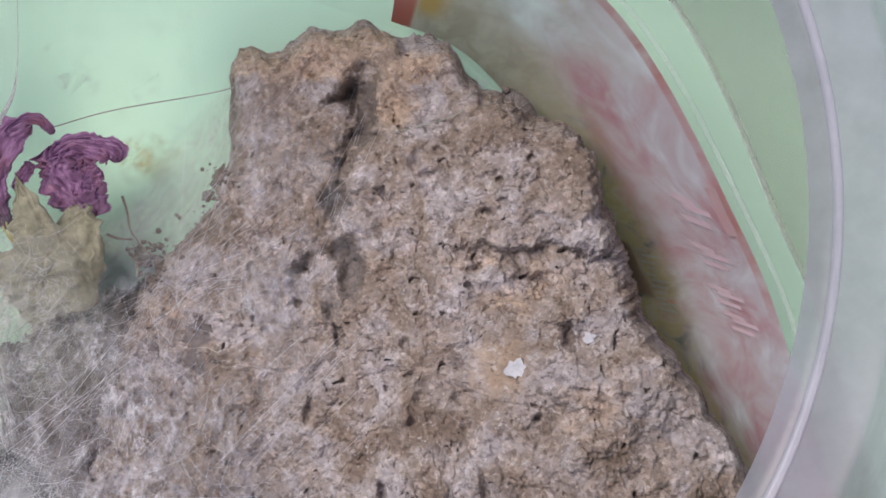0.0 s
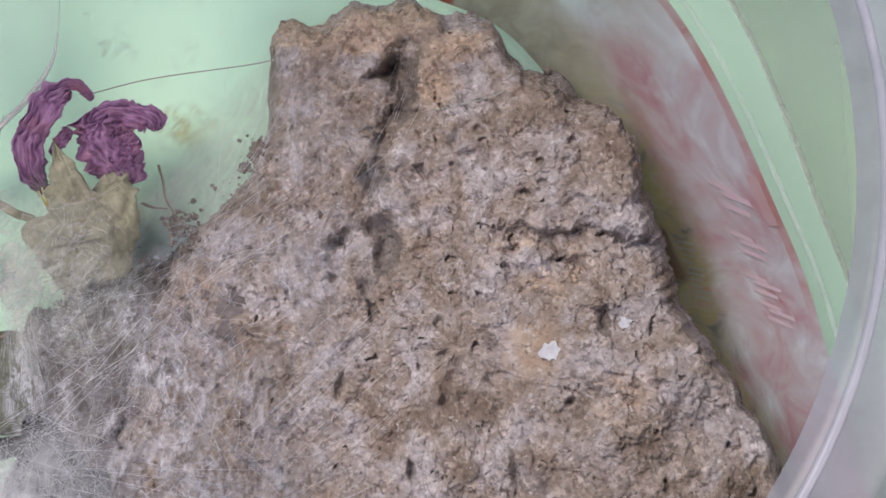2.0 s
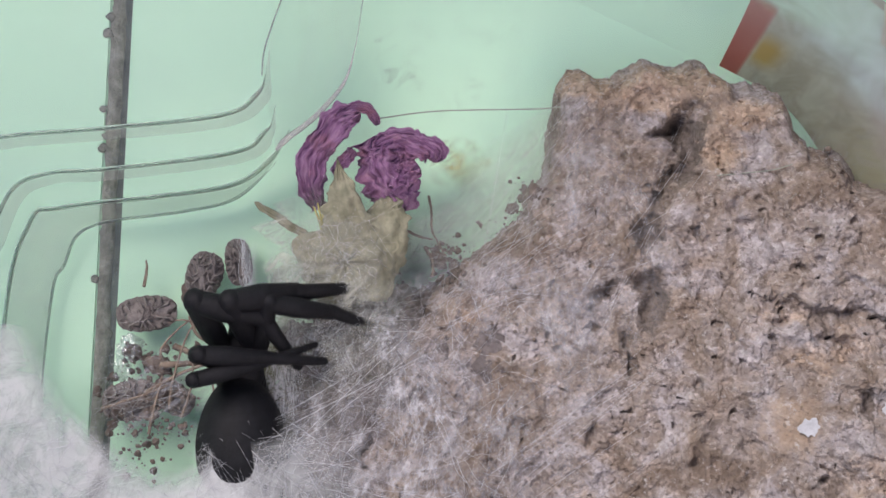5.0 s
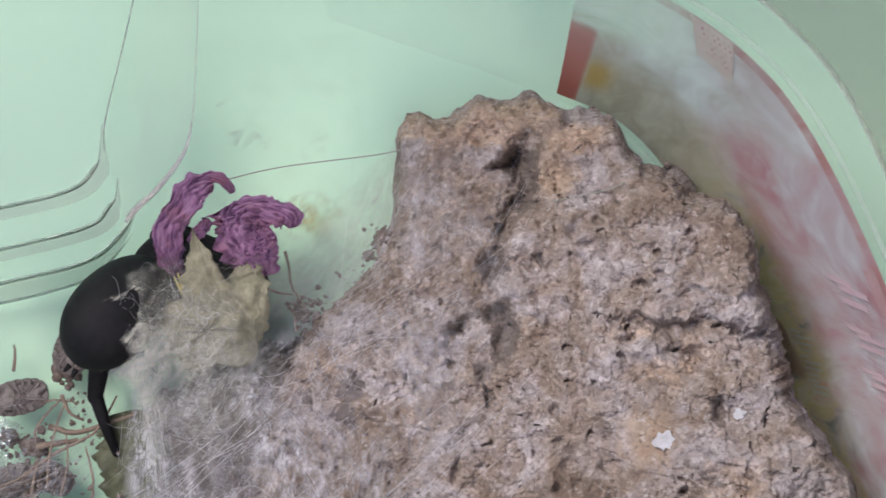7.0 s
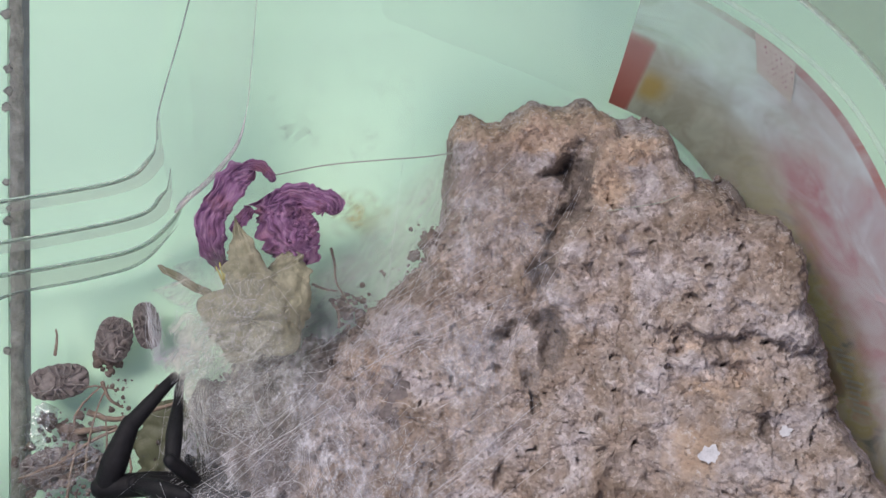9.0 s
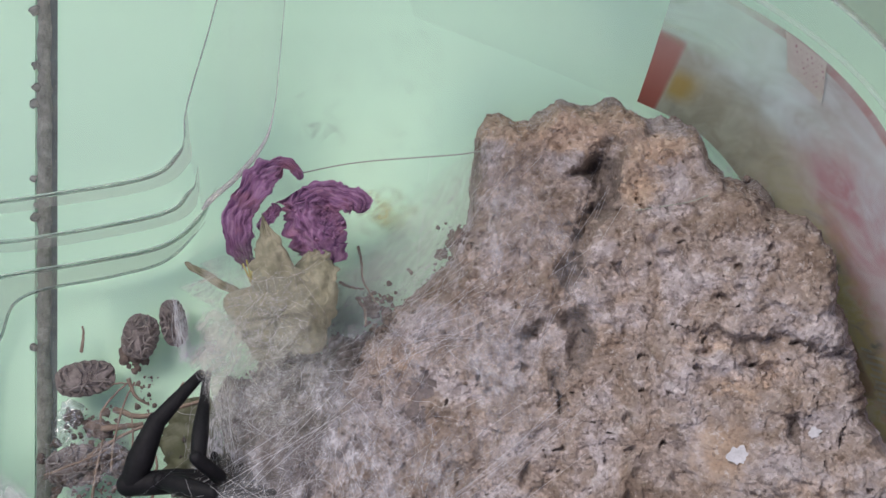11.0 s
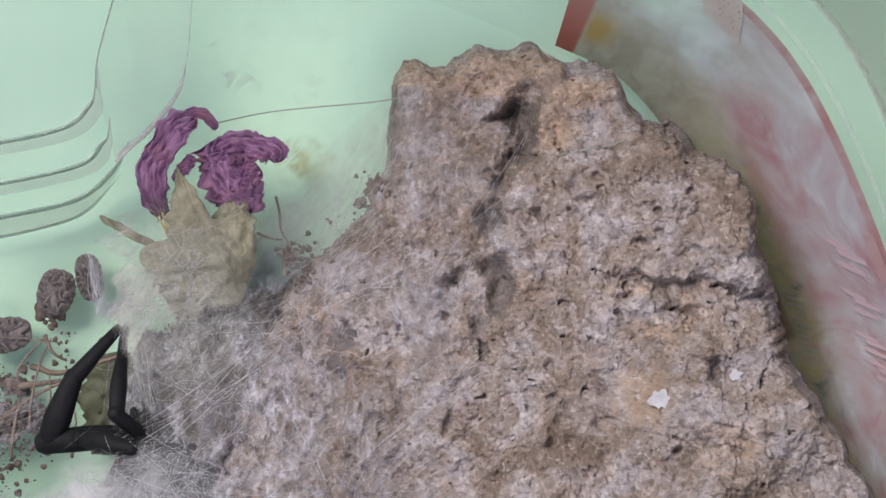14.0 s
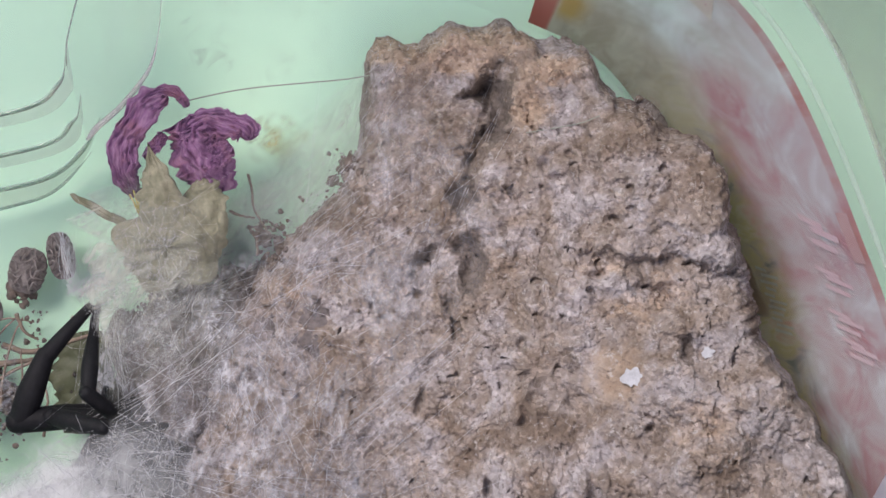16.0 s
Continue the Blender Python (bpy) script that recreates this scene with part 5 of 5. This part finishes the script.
    for _ in range(46):
        # threads from the mound up to the rock's flank
        p, q = (rnd.gauss(-13, 5), rnd.gauss(-3, 4)), (rnd.gauss(5, 4), rnd.gauss(9, 6))
        lines.append((strand((*p, hang(*p) + rnd.uniform(0.5, 2.0)), (*q, hang(*q) + rnd.uniform(0.4, 1.4)), rnd.uniform(-0.3, 0.8), rnd, 10), rnd.uniform(0.5, 1.3)))
    for _ in range(260):
        # short fuzz on the rock's upper edge
        a = radians(rnd.uniform(62, 118))
        reach = float(rock_reach(a)) - rnd.uniform(0.2, 3.0)
        x, y = ROCK_MID[0] + reach * math.cos(a), ROCK_MID[1] + reach * math.sin(a)
        z, way, l = under(x, y) + 0.5, a + rnd.gauss(0, 0.9), rnd.uniform(0.6, 2.4)
        lines.append((strand((x, y, z), (x + l * math.cos(way), y + l * math.sin(way), z + rnd.uniform(-0.4, 0.8)), rnd.uniform(-0.3, 0.3), rnd, 5), rnd.uniform(0.4, 0.9)))
    threads("silk_strands", lines, 0.0145, "silk", "long white silk strands stretched over the rock")
    lines = []
    for _ in range(70):
        x, y = rnd.gauss(-27, 4.5), rnd.uniform(-12, 9)
        a = radians(rnd.choice((rnd.gauss(95, 22), rnd.gauss(20, 30))))
        l = rnd.uniform(3, 12)
        z = 9.5 - 0.045 * (x + 26) ** 2 + rnd.uniform(0, 1.6)
        lines.append((strand((x - l / 2 * math.cos(a), y - l / 2 * math.sin(a), max(1.0, z)), (x + l / 2 * math.cos(a), y + l / 2 * math.sin(a), max(1.0, z + rnd.uniform(-1, 1))), rnd.uniform(-0.5, 0.5), rnd, 6), rnd.uniform(0.5, 1.3)))
    for _ in range(360):
        # loose curls
        x, y = rnd.gauss(-29, 5.0), rnd.uniform(-16, 9)
        if flower_cover(x, y) < 0.25:
            continue
        z, a, turn, step = flower_drape(x, y) + rnd.uniform(0, 0.8), rnd.uniform(0, 6.3), rnd.gauss(0, 0.55), rnd.uniform(0.35, 0.8)
        pts = []
        for _k in range(8):
            pts.append((x, y, z))
            x, y, a = x + step * math.cos(a), y + step * math.sin(a), a + turn + rnd.gauss(0, 0.25)
        lines.append((pts, rnd.uniform(0.6, 1.5)))
    for _ in range(70):
        p, q = (rnd.gauss(-34.5, 1.6), rnd.uniform(-6, 2)), (rnd.gauss(-33.2, 2.0), rnd.uniform(-24, -14))
        lines.append((strand((*p, 9 + rnd.random() * 2), (*q, 12 + rnd.random() * 2), 0.3, rnd, 7), rnd.uniform(0.6, 1.6)))
    for _ in range(46):
        p, q = (rnd.gauss(-39.4, 0.5), rnd.uniform(-3, 2.8)), (rnd.gauss(-37.8, 1.2), rnd.gauss(-5.6, 0.4))
        lines.append((strand((*p, 6 + rnd.random()), (*q, 8.5 + rnd.random()), 0.4, rnd, 6), rnd.uniform(0.8, 1.9)))
    for _ in range(50):
        p, q = (rnd.gauss(-36.8, 0.8), rnd.gauss(-5.4, 0.5)), (rnd.gauss(-30, 2.5), rnd.gauss(-1.5, 2.5))
        lines.append((strand((*p, 8.5 + rnd.random()), (*q, 9 + rnd.random()), 0.2, rnd, 6), rnd.uniform(0.7, 1.6)))
    rope = np.array([(-40.2, 2.6, 7), (-39.5, -1.0, 8), (-38.8, -4.0, 8.5), (-38.4, -5.4, 8.6), (-36.2, -4.7, 9.2), (-33.7, -3.2, 9.6)])
    for _ in range(20):
        lines.append((spline(rope + np.array([[rnd.gauss(0, 0.55) for _a in range(3)] for _b in rope]), 16), rnd.uniform(1.0, 3.6)))
    for _ in range(40):
        x, y, a, l = rnd.gauss(-25.5, 5.0), rnd.gauss(0, 5.0), rnd.uniform(0, 6.3), rnd.uniform(2, 7)
        z = 10.8 - 0.05 * (x + 26) ** 2 + rnd.uniform(0, 1.5)
        lines.append((strand((x - l / 2 * math.cos(a), y - l / 2 * math.sin(a), max(2.0, z)), (x + l / 2 * math.cos(a), y + l / 2 * math.sin(a), max(2.0, z)), rnd.uniform(-0.4, 0.6), rnd, 6), rnd.uniform(0.6, 1.6)))
    for _ in range(130):
        x, y, a, l = rnd.gauss(-51.5, 4.2), rnd.gauss(-19, 3.6), radians(rnd.gauss(25, 40)), rnd.uniform(2, 9)
        z = 5.6 + 0.25 * max(0.0, -14 - y) + rnd.uniform(-1.0, 0.8)
        lines.append((strand((x - l / 2 * math.cos(a), y - l / 2 * math.sin(a), z), (x + l / 2 * math.cos(a), y + l / 2 * math.sin(a), z), rnd.uniform(0, 0.6), rnd, 6), rnd.uniform(0.5, 1.3)))
    threads("flower_silk", lines, 0.010, "silk", "white silk threads binding the dried flower")
    lines = []
    for _ in range(1500):
        x, y = rnd.uniform(-72, -24), rnd.uniform(-46, -22)
        if y > tent_edge(x) - 0.6:
            continue
        a = rnd.uniform(0, math.pi)
        l = rnd.uniform(2, 8)
        z = 19.0 + rnd.gauss(0, 0.5)
        lines.append((strand((x - l / 2 * math.cos(a), y - l / 2 * math.sin(a), z), (x + l / 2 * math.cos(a), y + l / 2 * math.sin(a), z), 0.1, rnd, 5), rnd.uniform(0.5, 1.3)))
    threads("silk_tent_threads", lines, 0.018, "silk", "threads of the white silk tent over the retreat")


def haze_sheet(name, x0, x1, y0, y1, n, height, cover, material, label):
    v, c = [], []
    for i in range(n):
        for j in range(n):
            x, y = x0 + (x1 - x0) * i / (n - 1), y0 + (y1 - y0) * j / (n - 1)
            v.append((x, y, height(x, y)))
            c.append(max(0.0, min(1.0, cover(x, y))))
    faces = [q for q in grid_faces(n, n) if max(c[k] for k in q) > 0.02]
    me = mesh_of(name, v, faces, material)
    layer = me.attributes.new("cover", "FLOAT", "POINT")
    layer.data.foreach_set("value", c)
    return tagged(new(name, me), label, "cobweb", kind="stuff")


TENT_EDGE = [(-90, 6), (-80, 0), (-68, -7), (-63, -15), (-60, -20), (-56.6, -23.2), (-52.8, -25.4), (-49.1, -27.9), (-45.4, -27.7), (-42.6, -26.1), (-41, -24.2), (-34.7, -23.2), (-31.2, -20.5), (-27.7, -18.0)]


def tent_edge(x):
    return float(np.interp(x, [p[0] for p in TENT_EDGE], [p[1] for p in TENT_EDGE])) + 0.7 * noise.noise((x * 0.45, 1, 1)) + 0.35 * noise.noise((x * 1.6, 4, 1))


def tent_cover(x, y):
    soft = 3.2 if x > -60 else 8.0
    return (tent_edge(x) - y) / soft / (1 + math.exp((x + 33) / 3.5))


def wool_cover(x, y):
    on_rock = 1 / (1 + math.exp(-(x - 2.5) / 0.5)) if y > 2 else 1.0
    return 1.05 * silk_amount(x, y) * (on_rock if y > 4 else 1.0) + 0.6 * math.exp(-((x - 4) / 10) ** 2 - ((y - 2) / 17) ** 2) * on_rock - 0.12


def veil_cover(x, y):
    top = 12.0 + (x + 13) * 0.95 + 0.8 * noise.noise((x * 0.3, 2, 6))
    return min(1.0, max(0.0, (top - y) / 3.5)) * min(1.0, max(0.0, (x + 25) / 3)) / (1 + math.exp((x - 1) / 1.2)) / (1 + math.exp(-(y - 1.0 - 0.45 * (x + 14)) / 1.6)) * (0.75 + 0.5 * fbm(x, y, 15, 6.0, 3))


def build_haze():
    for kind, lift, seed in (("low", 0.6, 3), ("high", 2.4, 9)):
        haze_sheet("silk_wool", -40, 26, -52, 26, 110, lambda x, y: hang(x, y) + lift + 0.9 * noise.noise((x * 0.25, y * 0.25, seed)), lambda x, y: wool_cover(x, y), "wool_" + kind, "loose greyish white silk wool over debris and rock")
    haze_sheet("floor_veil", -26, 6, -10, 27, 80, lambda x, y: max(3.0 + 2.5 * math.exp(-((x + 23) / 5) ** 2), hang(x, y) + 0.4), veil_cover, "veil", "dusty silk veil between flower and rock")
    haze_sheet("floor_smudges", -34, -4, 17, 40, 70, lambda x, y: terrace(x, y) - 0.2, lambda x, y: 0.2 + 1.6 * fbm(x, y, 44, 5.0, 3) * min(1.0, (y - 17) / 4, (40 - y) / 4, (x + 34) / 3, (-4 - x) / 3), "smudge", "faint dried smudges on the tub floor")
    haze_sheet("flower_sheet", -41.5, -15, -22, 12, 110, flower_drape, flower_cover, "flower_haze", "thin silk sheet wrapped round the flower")
    haze_sheet("heap_sheet", -60, -40, -28, -9, 60, lambda x, y: 5.2 + 0.25 * max(0.0, -14 - y) + 0.8 * noise.noise((x * 0.3, y * 0.3, 6)), lambda x, y: 1.15 * (1 - ((x + 49.5) / 8.5) ** 2 - ((y + 19.5) / 6.5) ** 2) + 0.8 * noise.noise((x * 0.35, y * 0.35, 9)), "fine_haze", "thin silk over the heap of husks and twigs")
    haze_sheet("silk_tent", -92, -22, -56, -10, 90, lambda x, y: 18.6 + 0.8 * noise.noise((x * 0.15, y * 0.15, 4)), tent_cover, "dense_haze", "dense white silk tent over the spider's retreat")


build_silk()
build_haze()
haze_sheet("dried_stain", -19, -5, 8, 21, 40, lambda x, y: -0.15, lambda x, y: 1.2 - math.hypot((x + 12.2) / 3.6, (y - 14.6) / 3.2) + 0.8 * noise.noise((x * 0.5, y * 0.5, 2)), "stain", "yellowish dried stain on the tub floor")
hair = spline([(-23.5, 19.4, 9), (-15, 21.0, 8), (-2.2, 21.8, 9), (1.5, 22.2, 10)], 24)
tagged(new("hair", mesh_of("hair", *tube(hair, 0.09, 5), "hair")), "long grey hair stretched from flower to rock", "hair")
hair = spline([(21.5, 13.6, under(21.5, 13.6) + 0.8), (27.9, 14.5, under(27.9, 14.5) + 1.2), (30.7, 15.4, under(30.7, 15.4) + 0.8)], 14)
tagged(new("hair", mesh_of("hair", *tube(hair, 0.07, 5), "hair")), "short dark hair lying on the rock", "hair")


# ---- the spider ----
FEMUR, TIBIA, TARSUS = 10.6, 9.2, 8.7


def rod(length, r0, r1, r2):
    """A leg's piece, bent a little, with rounded ends that sit in the next joint."""
    s = np.concatenate([-r0 / length * np.cos(np.linspace(0, math.pi / 2, 5)), np.linspace(0.06, 0.94, 12), 1 + r2 / length * np.sin(np.linspace(0, math.pi / 2, 5))])
    r = np.interp(s, (0, 0.4, 1), (r0, r1, r2))
    r[:5] = r0 * np.sin(np.linspace(0.15, math.pi / 2, 5))
    r[-5:] = r2 * np.cos(np.linspace(0, math.pi / 2 - 0.15, 5))
    return tube(np.c_[np.zeros(len(s)), s * length, 0.5 * np.sin(np.clip(s, 0, 1) * math.pi)], r, 14)


def egg(a, b, h, point=0.0, seed=0.0, nu=36, nv=36):
    """A rounded body along y; point: how far its hind end narrows."""
    v = []
    for i in range(nu):
        th = math.pi * i / (nu - 1)
        y = -a * math.cos(th)
        w = math.sin(th) * (1 + point * y / a)
        for k in range(nv):
            ph = 2 * math.pi * k / nv
            v.append((b * w * math.cos(ph), y, h * w * math.sin(ph)))
    return v, grid_faces(nu, nv, True)


def build_spider():
    sp = tagged(thing("spider", (-36, -26, 11)), "glossy black spider with a round abdomen and long legs", "spider")
    abdomen = part("abdomen", mesh_of("abdomen", here(egg(9.0, 6.0, 6.3, -0.10)[0], (0, 9.9, -0.8)), egg(9.0, 6.0, 6.3)[1], "spider"), sp)
    part("spinnerets", mesh_of("spinnerets", *joined([tube([(dx, -19.2, -0.6), (dx * 1.3, -20.4, -0.8)], (0.45, 0.2), 8) for dx in (-0.5, 0.5)]), "spider"), abdomen)
    part("carapace", mesh_of("carapace", *egg(4.0, 3.1, 2.4, -0.18), "spider"), sp)
    head = part("head", mesh_of("head", here(egg(1.9, 1.7, 1.6)[0], (0, -3.4, -0.6)), egg(1.9, 1.7, 1.6)[1], "spider"), sp)
    for dx in (-0.8, 0.8):
        part("fang", mesh_of("fang", *tube(spline([(dx, 4.4, 0.2), (dx * 1.1, 5.6, -0.9), (dx * 0.7, 5.8, -2.4)], 8), np.linspace(0.75, 0.25, 8), 8), "spider"), head)
    parts = {}
    stout = (1.0, 0.76, 0.62, 0.85)
    for side in (-1, 1):
        for k in range(4):
            for kind, length, r in (("femur", FEMUR, (1.2, 1.7, 1.6)), ("tibia", TIBIA, (1.6, 1.85, 1.25)), ("tarsus", TARSUS, (1.2, 1.0, 0.7))):
                parts[side, k, kind] = part("leg_" + kind, mesh_of("leg_" + kind, *rod(length, *(stout[k] * q for q in r)), "spider"), sp)
    return sp, parts


SPIDER, LEGS = build_spider()

# Where the spider stands: seconds, place of its carapace, heading and nod in degrees.
STANDS = [
    (0.0, -32.5, -27.6, 11, 100, 0), (4.4, -32.5, -27.6, 11, 100, 0), (4.9, -38, -17, 12, 95, 0), (5.4, -40, -4, 13, 85, 0), (5.9, -33.8, 9.0, 3.8, 50, -22),
    (6.3, -32.7, 9.8, 3.8, 52, -22), (7.4, -32.7, 9.8, 3.8, 52, -22), (7.7, -34.6, 9.2, 4.6, 57, -20), (7.8, -37.6, 7.0, 9, 76, -10), (7.9, -41.6, 1.2, 12, 96, 0), (8.0, -42.3, -1.4, 13, 100, 0),
    (8.1, -41.8, -6.8, 13, 102, 0), (8.2, -41.0, -12.4, 13, 102, 0), (8.3, -39.4, -16.0, 12.5, 102, 0), (8.4, -37.0, -18.8, 12, 98, 0), (8.5, -34.0, -21.6, 11.5, 100, 0), (8.6, -32.5, -23.5, 11, 100, 0),
    (16.0, -32.5, -23.5, 11, 100, 0),
]


def leg_ways(t, side, k, heading):
    """The directions of a leg's three pieces: (azimuth, rise) in degrees."""
    if t < 4.45 or t > 8.45:
        # drawn together in the retreat, the first pair laid out over the silk
        back = heading + 180 + side * (20 + 14 * k)
        ways = [(back, -6), (back + side * 20, -14), (back + side * 30, -14)]
        if (side, k) == (-1, 0):
            ways = [(187, 5), (214, -10), (225, -10)] if t < 4.45 else [(184, 6), (67, 4), (48, -12)]
        if t > 8.45 and (side, k) == (1, 2):
            ways = [(132, 44), (92, -40), (99, -62)]
        if t > 8.45 and (side, k) == (1, 1):
            ways = [(176, 14), (352, 38), (-4, -30)]
    elif 5.8 < t < 7.75:
        # feeding beside the flower, folded up, one hind leg trailing
        out = -28 - 9 * k + 5 * side
        ways = [(out, -8), (out + 168, -4), (out + 10, -4)]
        if (side, k) == (-1, 3):
            ways = [(244, 4), (256, -4), (284, -14)]
    else:
        # backing down into the retreat, the legs drawn in over the body
        low = t > 8.15
        tucked = [(heading - side * 172, -22), (heading - side * 182, -10), (heading - side * 186, -10)]
        drawn = {
            (-1, 0): [(150, 40), (60, 10), (35, -12)] if low else [(113, 50), (-14, -16), (-58, -30)],
            (-1, 1): [(168, 58), (2, -8), (18, -20)] if low else [(150, 78), (-4, -24), (-6, -34)],
            (-1, 2): [(195, 76), (14, -22), (20, -38)],
            (1, 0): [(100, 50), (60, -30), (70, -45)] if low else [(107, 52), (8, -34), (4, -40)],
            (1, 1): [(70, 40), (-10, -34), (-20, -44)],
        }
        ways = drawn.get((side, k), tucked)
    return ways


def arrow(az, rise):
    a, r = radians(az), radians(rise)
    return Vector((math.cos(r) * math.cos(a), math.cos(r) * math.sin(a), math.sin(r)))


def motions():
    rows, leg_rows = [], {key: [] for key in LEGS}
    for t, x, y, z, heading, nod in STANDS:
        body = pose(x * MM, y * MM, z * MM, nod, 0, heading - 90)
        rows.append((t, body))
        back = body.inverted()
        for side in (-1, 1):
            for k in range(4):
                joint = body @ Vector((side * 2.2 * MM, (2.6 - 1.6 * k) * MM, -0.4 * MM))
                for kind, length, (az, rise) in zip(("femur", "tibia", "tarsus"), (FEMUR, TIBIA, TARSUS), leg_ways(t, side, k, heading)):
                    way = arrow(az, rise)
                    turn = way.to_track_quat("Y", "Z").to_matrix().to_4x4()
                    leg_rows[side, k, kind].append((t, back @ Matrix.Translation(joint) @ turn))
                    joint = joint + way * (length * 0.97 * MM)
    walk(SPIDER, rows)
    # the spider's threads tug the flower over while it feeds
    upright, tugged = pose(-0.025, 0, 0.0025), pose(-0.0246, -0.0004, 0.0025, 3, 0, -3.5)
    walk(FLOWER, [(0.0, upright), (5.0, upright), (5.9, tugged), (6.3, tugged), (7.6, tugged), (7.8, tugged), (8.2, upright), (16.0, upright)])
    for key, ob in LEGS.items():
        walk(ob, leg_rows[key])


motions()
